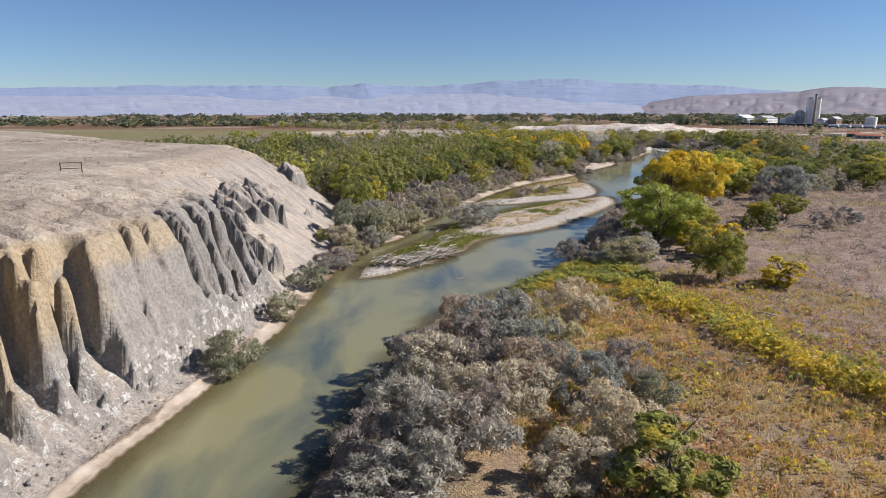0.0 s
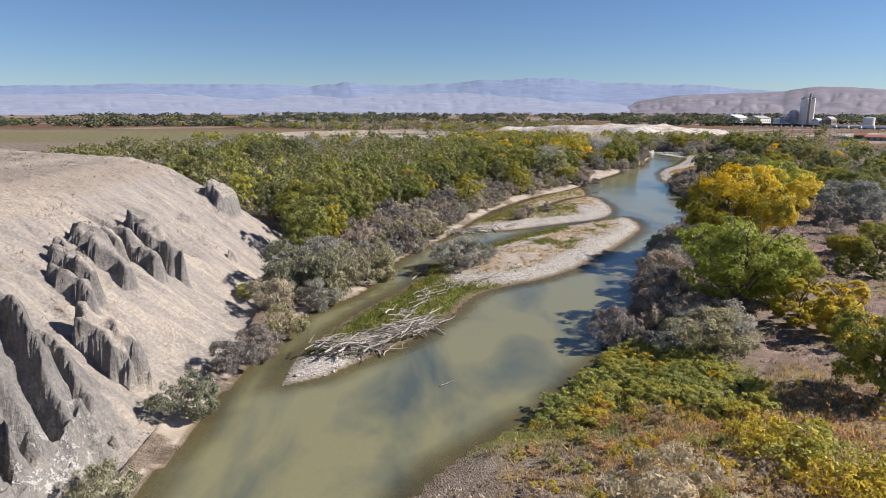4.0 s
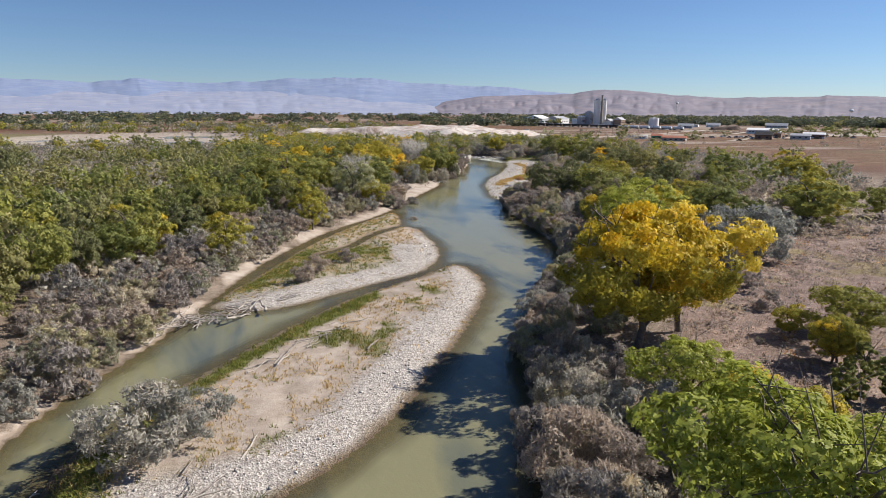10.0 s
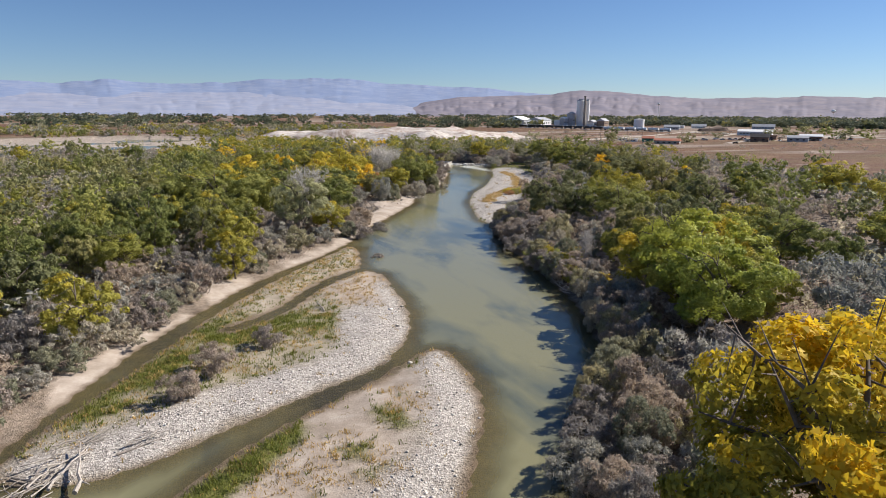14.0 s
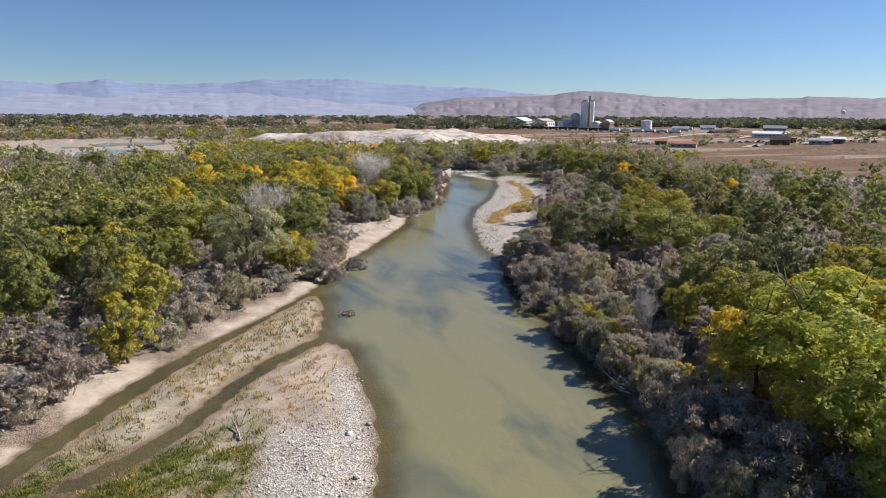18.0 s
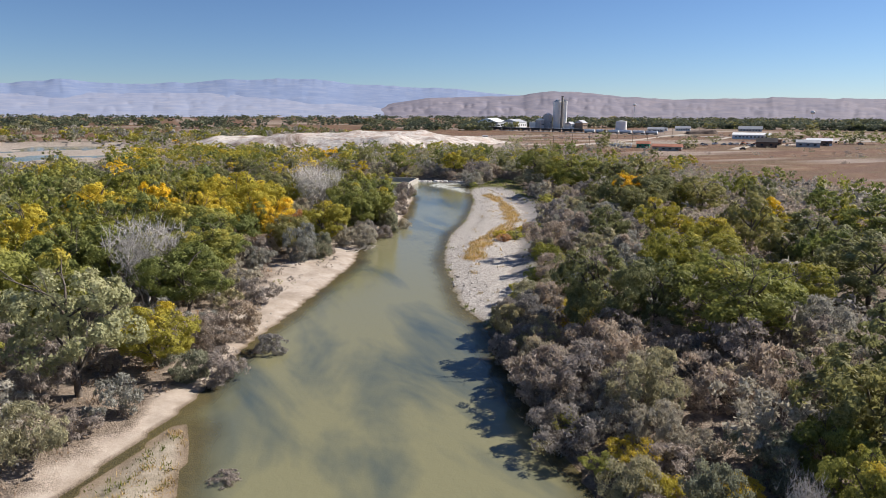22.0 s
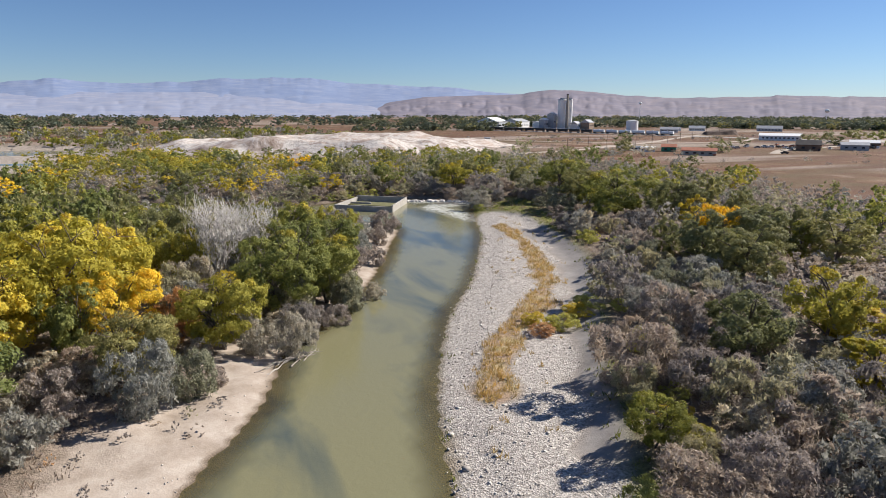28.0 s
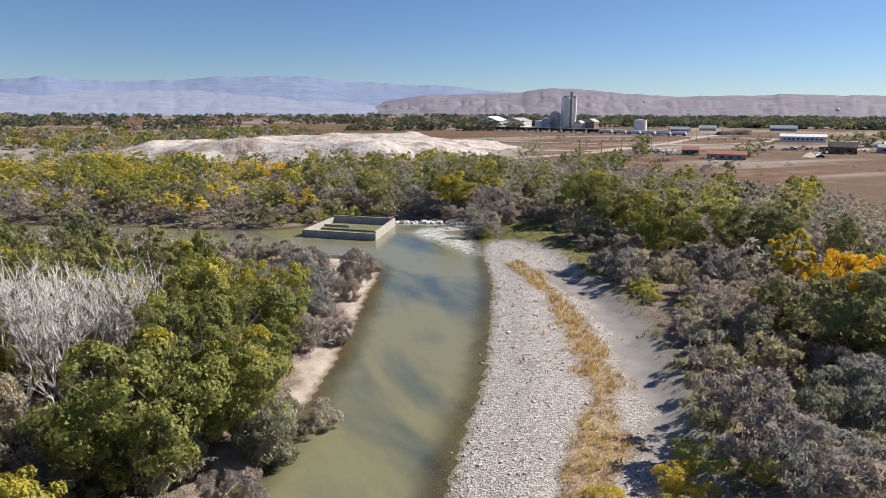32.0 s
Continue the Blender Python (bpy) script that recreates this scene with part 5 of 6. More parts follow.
def far_woods():
    """Groves and shelter belts between the river and the hills."""
    rng = np.random.default_rng(37)
    out = []
    n = 9000
    x = rng.uniform(-900, 420, n)
    y = rng.uniform(470, 1050, n)
    mound = np.hypot((x - 190) / 1.35, y - 720) < 105
    pond = (signed(x, y, POND) > -6) | (x > -170) & (x < 30) & (y < 600)
    field = (x < -120) & (x > -640) & (y > 500) & (y < 840)
    n1 = fbm(x / 70, y / 45, 311, 3)
    keep = ~mound & ~pond & ~field & (n1 > np.where(x > 235, 2.0, np.where(y < 640, -0.9, -0.1))) & (rng.uniform(0, 1, n) < np.where(x < -250, 0.35, 0.9)) & (signed(x, y, BLUFF) < -3) & (signed(x, y, WATER) < -3) & ((x > -0.27 * y) | (rng.uniform(0, 1, n) < 0.05))
    gaps = Spacing(0.5)
    for i in np.nonzero(keep)[0]:
        gold = y[i] < 640 and -60 < x[i] < 125
        k = pick(rng.uniform(), [("YG", 0.34), ("Y", 0.30), ("YY", 0.12), ("G", 0.16), ("DG", 0.08)] if gold else [("G", 0.18), ("DG", 0.2), ("YG", 0.16), ("Y", 0.03), ("OG", 0.24), ("O", 0.19)])
        r = rng.uniform(3, 5.5)
        if gaps.free(x[i], y[i], r):
            gaps.put(x[i], y[i], r)
            out.append((k, x[i], y[i], 2.0, r * rng.uniform(1.2, 1.8), r))
    # belts before the hills
    n = 5200
    a, d = np.radians(rng.uniform(-45, 70, n)), rng.uniform(0, 1, n)
    d = np.where(np.degrees(a) > 27, 1180 + 1300 * d ** 1.5, 900 + 1700 * d ** 1.3)
    x, y = 50 + d * np.sin(a), 150 + d * np.cos(a)
    n1 = fbm(x / 260, y / 90, 317, 3)
    for i in np.nonzero(n1 > np.where(np.degrees(a) > 22, -0.35, np.where(np.degrees(a) < -14, 0.45, 0.08)))[0]:
        r = rng.uniform(7, 12)
        out.append((pick(rng.uniform(), [("F", 0.8), ("DG", 0.12), ("OG", 0.08)]), x[i], y[i], 1.5, r * rng.uniform(0.8, 1.25), r))
    n = 700
    x, y = rng.uniform(232, 640, n), rng.uniform(430, 860, n)
    for i in np.nonzero((y > 480 - 0.25 * (x - 232)) & (fbm(x / 60, y / 40, 323, 3) > 0.05))[0]:
        r = rng.uniform(0.8, 2.4)
        out.append((pick(rng.uniform(), [("D", 0.5), ("OG", 0.3), ("O", 0.2)]), x[i], y[i], 2.1, r * rng.uniform(0.7, 1.2), r))
    # single trees on the brown flats
    for k, x1, y1, h, r in (("DG", 345, 608, 14, 7), ("DG", 338, 600, 9, 6), ("P", 262, 593, 11, 5), ("O", 330, 575, 8, 8), ("O", 318, 582, 6, 6), ("DG", 296, 600, 6, 4), ("OG", 285, 590, 5, 3), ("DG", 402, 585, 9, 8), ("OG", 395, 578, 8, 7),
                            ("DG", 560, 612, 14, 9), ("DG", 548, 620, 12, 9), ("G", 572, 600, 13, 9), ("DG", 535, 628, 10, 8), ("DG", 585, 590, 13, 10), ("G", 600, 580, 12, 9), ("DG", 500, 660, 6, 5), ("DG", 680, 690, 8, 6), ("DG", 700, 680, 8, 6), ("O", 310, 520, 6, 4), ("DG", 300, 500, 7, 4), ("Y", 268, 440, 8, 4.5)):
        out.append((k, x1, y1, 2.0, h, r))
    return out


def bank_shrubs():
    """The hedge of shrubs that overhangs the water along the right bank."""
    rng = np.random.default_rng(34)
    line = RIGHT[(RIGHT[:, 1] > 112) & (RIGHT[:, 1] < 284)]
    t = np.gradient(line, axis=0)
    t /= np.linalg.norm(t, axis=1)[:, None]
    for i in range(len(line)):
        for row, (near, far) in enumerate(((0.6, 2.2), (3.6, 6.0))):
            q = line[i] + np.array([t[i, 1], -t[i, 0]]) * rng.uniform(near, far) + rng.normal(0, 0.6, 2)
            u = rng.uniform()
            low = row == 0 and u < 0.16
            k = ("SG" if u < 0.1 else "S") if low else pick(rng.uniform(), [("D", 0.52), ("O", 0.22), ("OG", 0.26)])
            r, h = (rng.uniform(1.2, 1.9), rng.uniform(1.4, 2.2)) if low else (rng.uniform(1.9, 3.2), rng.uniform(2.8, 4.8))
            PLANTS.append((k, q[0], q[1], max(float(terrain(q[:1], q[1:])[0][0]), 0.1), h, r, None))


named_plants()
bank_shrubs()
woods()
low_shrubs()
prng = np.random.default_rng(41)
px, py = np.array([p[1] for p in PLANTS], float), np.array([p[2] for p in PLANTS], float)
away, _ = line_dist(px, py, MID)
rank = np.where([p[6] == -1 for p in PLANTS], away * 0.2, away)
count, rest = {}, []
for i in np.argsort(rank, kind="stable"):
    k, x, y, z, h, r, want = PLANTS[i]
    nm = KINDS[k][1]
    count[nm] = count.get(nm, 0) + 1
    if count[nm] <= 300:
        plant(k, x, y, z, h, r, want if want in (1, 2) else 0 if away[i] < (58 if want == -1 else 24) else 1 if away[i] < (140 if want == -1 else 65) else 2, prng)
    else:
        rest.append((k, x, y, z, h, r))
def meadow_brush():
    """Ankle-high dry brush over the meadow and the open beach."""
    rng = np.random.default_rng(39)
    x, y = rng.uniform(20, 190, 9000), rng.uniform(60, 330, 9000)
    z, c = terrain(x, y)
    left = left_bank(x, y)
    open_ = (~left & (c["w"] < -11) & (y < 215) & (fbm(x / 9, y / 9, 331, 3) > -0.25)) | (left & (y > 255) & (y < 342) & (c["w"] < -3) & (c["w"] > -16) & (rng.uniform(0, 1, 9000) < 0.7))
    return [(pick(rng.uniform(), [("D", 0.8), ("OG", 0.1), ("SO", 0.1)]), x[i], y[i], z[i] - 0.05, rng.uniform(0.35, 0.9), rng.uniform(0.4, 1.0)) for i in np.nonzero(open_)[0]]


joined_plants(rest + meadow_brush() + far_woods(), prng)


# ---- grass, stalks and stones ----
def tufts(name, x, y, z, height, spread, per, width, material, label, seed, category="grass"):
    """Upright blades in small bunches."""
    rng = np.random.default_rng(seed)
    n = len(x) * per
    tone = np.repeat(rng.uniform(0, 1, len(x)), per * 3)
    hh = np.repeat(height * rng.uniform(0.5, 1.4, len(x)), per)
    base = np.repeat(np.stack([x, y, z - 0.03], -1), per, 0) + np.stack([rng.normal(0, spread, n), rng.normal(0, spread, n), np.zeros(n)], -1)
    a = rng.uniform(0, 6.28, n)
    side = np.stack([np.cos(a), np.sin(a), np.zeros(n)], -1) * width * rng.uniform(0.5, 1.5, (n, 1))
    tip = base + np.stack([rng.normal(0, 0.35, n) * hh, rng.normal(0, 0.35, n) * hh, hh * rng.uniform(0.6, 1.1, n)], -1)
    v = np.stack([base - side, base + side, tip], 1).reshape(-1, 3)
    me = mesh_np(name, v, np.arange(n * 3).reshape(-1, 3), material)
    add_attr(me, "tone", tone)
    return tagged(new(name, me), label, category, kind="stuff")


def sprinkle(n, box, seed, weight):
    """Random places in a box, kept by a weight of the ground's covers."""
    rng = np.random.default_rng(seed)
    x, y = rng.uniform(box[0], box[1], n), rng.uniform(box[2], box[3], n)
    z, c = terrain(x, y)
    w = weight(x, y, z, c, covers(x, y, z, c))
    keep = rng.uniform(0, 1, n) < w
    return x[keep], y[keep], z[keep]


gx, gy, gz = sprinkle(70000, (-16, 60, 102, 270), 601, lambda x, y, z, c, m: (c["isle"] > 0.2) * m["grass"] * (1 - m["sand"]) * (1 - m["gravel"]) * 0.9)
tufts("river_grass", gx, gy, gz, 0.42, 0.22, 9, 0.05, BLADES, "green and yellowing grass on the river bars", 611)
gx, gy, gz = sprinkle(40000, (-5, 60, 138, 270), 602, lambda x, y, z, c, m: (c["isle"] > 0.4) * (0.5 * (1 - m["gravel"]) * (fbm(x / 4, y / 4, 341, 3) > -0.1) + 0.02))
tufts("dry_grass", gx, gy, gz, 0.36, 0.2, 7, 0.045, STRAW, "straw-coloured dry grass on the gravel bars", 612)
gx, gy, gz = sprinkle(30000, (88, 172, 284, 436), 603, lambda x, y, z, c, m: np.clip(m["weeds"] * (c["bar"] > 0) + 0.02 * (c["bar"] > 3), 0, 1))
tufts("bar_weeds", gx, gy, gz, 0.62, 0.2, 9, 0.05, STRAW, "ochre weeds along the dry gravel bar", 613)
gx, gy, gz = sprinkle(24000, (10, 176, 86, 436), 604, lambda x, y, z, c, m: (c["w"] < 0) * m["grass"] * (c["isle"] < 0))
tufts("bank_grass", gx, gy, gz, 0.5, 0.25, 9, 0.06, BLADES, "green grass along the bank", 614)
gx, gy, gz = sprinkle(16000, (6, 60, 34, 104), 605, lambda x, y, z, c, m: (c["w"] < -1) * (0.25 + 0.75 * m["weeds"]))
tufts("rusty_weeds", gx, gy, gz, 0.55, 0.3, 8, 0.06, STRAW, "rusty and yellow weeds on the river flat", 615)
gx, gy, gz = sprinkle(26000, (-60, 200, 60, 450), 606, lambda x, y, z, c, m: (c["w"] < -2.5) * (c["bd"] < -1) * (c["bar"] < -1) * (1 - m["sand"]) * (1 - m["gravel"]))
tufts("undergrowth", gx, gy, gz, 0.6, 0.4, 8, 0.08, LITTER, "dry brown stalks and brush under the trees", 616, "undergrowth")
gx, gy, gz = sprinkle(9000, (-120, -26, 20, 200), 607, lambda x, y, z, c, m: (c["bd"] > 10) * np.clip(0.25 + 1.2 * fbm(x / 9, y / 9, 345, 3), 0.04, 1) * np.where(c["bd"] < 30, 1.0, 0.45))
tufts("sage_tufts", gx, gy, gz, 0.4, 0.3, 9, 0.05, LITTER, "sparse dry sage on the bluff top", 617)


def stones(name, x, y, z, size, material, label, seed):
    rng = np.random.default_rng(seed)
    n = len(x)
    cube = np.array([(a, b, c) for c in (-1, 1) for b in (-1, 1) for a in (-1, 1)], float) * (1, 1, 0.62)
    f = np.array([(0, 2, 3, 1), (4, 5, 7, 6), (0, 1, 5, 4), (2, 6, 7, 3), (0, 4, 6, 2), (1, 3, 7, 5)])
    s1 = size * rng.lognormal(0, 0.45, (n, 1, 1))
    v = cube[None] * rng.uniform(0.55, 1.0, (n, 8, 1)) * s1 * rng.uniform(0.7, 1.3, (n, 1, 3))
    a = rng.uniform(0, 6.28, n)
    ca, sa2 = np.cos(a)[:, None], np.sin(a)[:, None]
    v = np.stack([v[..., 0] * ca - v[..., 1] * sa2, v[..., 0] * sa2 + v[..., 1] * ca, v[..., 2]], -1) + np.stack([x, y, z + size * 0.2], -1)[:, None]
    me = mesh_np(name, v.reshape(-1, 3), (f[None] + (np.arange(n) * 8)[:, None, None]).reshape(-1, 4), material)
    return tagged(new(name, me), label, "stones", kind="stuff")


def stone_material():
    m, nt, b = mat("river_cobbles", 0.85)
    geo = nt.nodes.new("ShaderNodeNewGeometry")
    col = ramp(nt, geo.outputs["Random Per Island"], [(0.0, (0.22, 0.20, 0.18)), (0.35, (0.40, 0.37, 0.335)), (0.7, (0.52, 0.485, 0.44)), (1.0, (0.66, 0.63, 0.58))])
    nt.links.new(mixc(nt, 0.4, col, ramp(nt, tex(nt, 9, 4, 0.6), [(0.3, (0.6, 0.6, 0.6)), (0.7, (1.2, 1.2, 1.2))]), "MULTIPLY"), b.inputs["Base Color"])
    return m


COBBLE = stone_material()
gx, gy, gz = sprinkle(30000, (-16, 60, 102, 270), 621, lambda x, y, z, c, m: m["gravel"] * (z > -0.12) * 0.8)
stones("cobbles", gx, gy, gz, 0.06, COBBLE, "pale rounded cobbles on the river bars", 631)
gx, gy, gz = sprinkle(34000, (88, 164, 282, 430), 622, lambda x, y, z, c, m: m["gravel"] * (z > -0.15) * (0.45 + 0.5 * (c["land"] < 6)))
stones("cobbles", gx, gy, gz, 0.06, COBBLE, "pale rounded cobbles on the long gravel bar", 632)
gx, gy, gz = sprinkle(7000, (60, 130, 270, 430), 623, lambda x, y, z, c, m: left_bank(x, y) * (c["land"] > -0.5) * (c["land"] < 3.0) * 0.7)
stones("cobbles", gx, gy, gz, 0.06, COBBLE, "small grey stones at the edge of the beach", 633)
gx, gy, gz = sprinkle(5000, (-32, -18, 20, 100), 624, lambda x, y, z, c, m: (c["bd"] > 0.3) * (z < 1.7) * 0.30)
stones("fallen_blocks", gx, gy, gz, 0.10, CLAY, "broken clay blocks at the foot of the bluff", 634)


# ---- driftwood ----
DRIFT = noisy("bleached_driftwood", (0.25, 0.215, 0.185), (0.50, 0.46, 0.41), 3.0)
DRIFT_DARK = noisy("weathered_driftwood", (0.17, 0.145, 0.125), (0.36, 0.32, 0.28), 3.0)


def ring_tube(points, radii, sides=6):
    """One closed bent tube through points."""
    p, v, f = np.array(points, float), [], []
    for i, (c, r) in enumerate(zip(p, radii)):
        d = p[min(i + 1, len(p) - 1)] - p[max(i - 1, 0)]
        d /= np.linalg.norm(d)
        u = np.cross(d, (0, 0, 1.0) if abs(d[2]) < 0.9 else (1.0, 0, 0))
        u /= np.linalg.norm(u)
        w = np.cross(d, u)
        a = np.arange(sides) * 2 * math.pi / sides
        v += list(c + r * (np.cos(a)[:, None] * u + np.sin(a)[:, None] * w))
    for i in range(len(p) - 1):
        f += [(i * sides + k, i * sides + (k + 1) % sides, (i + 1) * sides + (k + 1) % sides, (i + 1) * sides + k) for k in range(sides)]
    v += [p[0], p[-1]]
    n, m = len(v) - 2, (len(p) - 1) * sides
    f += [(n, (k + 1) % sides, k, k) for k in range(sides)] + [(n + 1, m + k, m + (k + 1) % sides, m + (k + 1) % sides) for k in range(sides)]
    return v, f


def log_mesh(seed, length, radius, material, stubs=2):
    rng = np.random.default_rng(seed)
    bm = bmesh.new()
    pts = [np.array([length * (t - 0.5), 0, 0]) + (0, *rng.normal(0, 0.025 * length, 2)) for t in np.linspace(0, 1, 6)]
    tubes_ = [(pts, radius * np.array([1.25, 1.0, 0.9, 0.78, 0.6, 0.35]))]
    for _ in range(stubs):
        k = rng.integers(1, 5)
        d = rng.normal(0, 1, 3) + (0.8, 0, 0.5)
        d = d / np.linalg.norm(d) * length * rng.uniform(0.12, 0.3)
        tubes_.append(([pts[k], pts[k] + d * 0.5 + rng.normal(0, 0.03, 3), pts[k] + d], radius * np.array([0.5, 0.38, 0.15])))
    for p, r in tubes_:
        v, f = ring_tube(p, r)
        vs = [bm.verts.new(q4) for q4 in v]
        for face in f:
            bm.faces.new([vs[i] for i in dict.fromkeys(face)])
    me = bpy.data.meshes.new("log")
    bm.to_mesh(me)
    bm.free()
    me.materials.append(material)
    return me


LOGS = [log_mesh(700 + k, ln, r, DRIFT if k % 3 else DRIFT_DARK, st) for k, (ln, r, st) in enumerate(((4.5, 0.13, 2), (3.2, 0.09, 2), (6.0, 0.17, 3), (2.4, 0.06, 1), (3.8, 0.10, 3), (5.2, 0.12, 1), (2.0, 0.05, 1), (7.5, 0.21, 3)))]


def drift_pile(name, label, spine, width, n, height, turn, seed, spread=0.5):
    """A jam of logs along a line, lying over one another."""
    rng = np.random.default_rng(seed)
    line = curve(spine, 1.0)
    ob = tagged(new(name), label, "driftwood", "driftwood along the river")
    zc, _ = terrain(line[:, 0], line[:, 1])
    for i in range(n):
        k = rng.integers(len(line))
        x, y = line[k] + rng.normal(0, width * 0.4, 2)
        lift = max(zc[k], 0) + 0.08 + height * rng.uniform(0, 1) ** 1.4
        c = mpart("log", LOGS[rng.choice(8, p=[0.16, 0.2, 0.08, 0.2, 0.13, 0.08, 0.12, 0.03])], ob)
        c.matrix_basis = Matrix.LocRotScale((x, y, lift), Euler((rng.uniform(0, 6.28), rng.normal(0, 0.10), radians(turn) + rng.normal(0, spread))), (wood := rng.uniform(0.5, 0.95), wood * 0.72, wood * 0.72))
    return ob


drift_pile("driftwood_jam", "large jam of bleached grey driftwood logs on the river bar", [(-10, 112), (-6, 113.5), (-4, 117), (-1, 119), (1, 122)], 2.3, 390, 1.4, 35, 801, 0.8)
drift_pile("driftwood_jam", "low scatter of driftwood in the green bar grass", [(-2, 124), (0, 130), (3, 138), (8, 142), (12, 147)], 3.2, 70, 0.35, 45, 802, 0.6)
drift_pile("driftwood_jam", "tangled driftwood jam in the side channel", [(5, 184), (9, 187), (13, 187), (15, 191)], 2.4, 95, 0.9, 50, 803, 0.7)
drift_pile("driftwood_jam", "long driftwood trunks lying on the gravel bar", [(14, 194), (18, 195), (22, 193)], 1.2, 12, 0.3, 20, 804, 0.4)
drift_pile("driftwood_jam", "dry branches strewn along the middle of the bar", [(15, 167), (19, 170), (23, 174), (27, 178)], 1.4, 26, 0.3, 40, 805, 0.45)
drift_pile("driftwood_jam", "white driftwood jam beside the rapids", [(152, 446), (157, 444), (162, 441), (163, 434), (160, 428)], 2.6, 90, 1.0, -10, 806, 0.6)
drift_pile("driftwood_jam", "old driftwood caught against the undercut bank", [(87, 334), (89, 336), (92, 337)], 0.9, 22, 0.5, 35, 807, 0.4)
drift_pile("driftwood_jam", "fallen branches along the bank's edge", [(78, 223), (80, 226), (80, 229)], 0.8, 16, 0.5, 80, 808, 0.4)
for x, y, k, turn, sc, lab in ((41, 226, 4, 100, 0.95, "dark gnarled log lying on the gravel bar"), (29, 170.5, 0, 55, 0.9, "white driftwood log on the dry bar"), (34, 178, 1, 60, 1.0, "white forked branch on the dry bar"), (4, 180, 2, 62, 0.8, "bleached log at the channel's edge"),
                              (7, 190, 5, 65, 0.9, "bleached log on the bank"), (97.5, 350, 1, 50, 1.0, "fallen branch hanging over the bank"), (60, 128, 3, 10, 1.0, "white dead wood lying in the meadow"), (65, 131, 4, 20, 0.8, "pile of white dead wood in the meadow"),
                              (3, 104, 3, 40, 0.8, "thin stick stranded by the water"), (14.5, 150, 5, 70, 0.8, "bleached branch on the bar grass"), (40, 79, 2, -25, 0.9, "fallen trunk along the dry ditch"), (-1, 147, 1, 70, 1, "driftwood stick by the side channel")):
    zz = float(terrain(np.array([float(x)]), np.array([float(y)]))[0][0])
    lg = tagged(new("driftwood_log", LOGS[k]), lab, "driftwood", "driftwood along the river")
    lg.matrix_basis = Matrix.LocRotScale((x, y, max(zz, 0) + 0.12), Euler((0.4, -0.04, radians(turn))), (sc,) * 3)

# ---- weir, basin, far buildings ----
CONCRETE = noisy("stained_concrete", (0.30, 0.28, 0.25), (0.46, 0.44, 0.40), 0.8)
WHITE = noisy("white_painted_metal", (0.78, 0.78, 0.76), (0.88, 0.88, 0.86), 0.15, 0.6, 0.1)
GREY = noisy("grey_sheet_metal", (0.34, 0.35, 0.37), (0.48, 0.49, 0.50), 0.2, 0.6, 0.15)
BRICK = noisy("tan_brick", (0.26, 0.19, 0.14), (0.38, 0.29, 0.22), 0.5)
RED_ROOF = noisy("rust_red_roofing", (0.34, 0.13, 0.08), (0.50, 0.22, 0.14), 0.4, 0.7, 0.2)
GREEN_WALL = noisy("green_painted_board", (0.03, 0.18, 0.12), (0.05, 0.26, 0.18), 0.5, 0.7, 0.2)
DARK_STEEL = noisy("dark_steel", (0.035, 0.032, 0.032), (0.085, 0.075, 0.07), 0.3, 0.6, 0.2)
BROWN_WALL = noisy("weathered_boards", (0.16, 0.10, 0.07), (0.27, 0.18, 0.13), 0.6)
WOOD = noisy("pole_wood", (0.11, 0.08, 0.06), (0.2, 0.155, 0.12), 2.0)
DARK_GLASS = noisy("dark_window_glass", (0.03, 0.035, 0.04), (0.05, 0.055, 0.065), 0.5, 0.15, 0.0)
LIME, lnt, lb = mat("chalky_lime_waste")
lcol = ramp(lnt, tex(lnt, 0.045, 8, 0.7, 0.8), [(0.32, (0.20, 0.135, 0.10)), (0.43, (0.42, 0.35, 0.30)), (0.52, (0.68, 0.64, 0.59)), (0.60, (0.46, 0.35, 0.28)), (0.72, (0.74, 0.70, 0.66))])
lnt.links.new(mixc(lnt, 0.5, lcol, ramp(lnt, tex(lnt, 0.35, 6, 0.7), [(0.3, (0.5, 0.48, 0.45)), (0.7, (1.2, 1.2, 1.2))]), "MULTIPLY"), lb.inputs["Base Color"])
bump(lnt, lb, tex(lnt, 0.12, 6, 0.7), 0.8, 2.0)
TRACK = noisy("pale_dirt_road", (0.36, 0.30, 0.24), (0.50, 0.43, 0.36), 0.3)
SOIL = noisy("dark_soil", (0.07, 0.05, 0.04), (0.14, 0.10, 0.08), 0.3)


def box(w, d, h, x=0.0, y=0.0, z=0.0, bevel=0.0):
    bm = bmesh.new()
    bmesh.ops.create_cube(bm, size=1, matrix=Matrix.Translation((x, y, z + h / 2)) @ Matrix.Diagonal((w, d, h, 1)))
    if bevel:
        bmesh.ops.bevel(bm, geom=bm.edges[:], offset=bevel, segments=2, affect="EDGES")
    return bm


def cyl(r, h, x=0.0, y=0.0, z=0.0, r2=None, n=24, turn=None):
    bm = bmesh.new()
    bmesh.ops.create_cone(bm, cap_ends=True, segments=n, radius1=r, radius2=r if r2 is None else r2, depth=h, matrix=Matrix.Translation((x, y, z + h / 2)) @ (turn or Matrix()))
    return bm


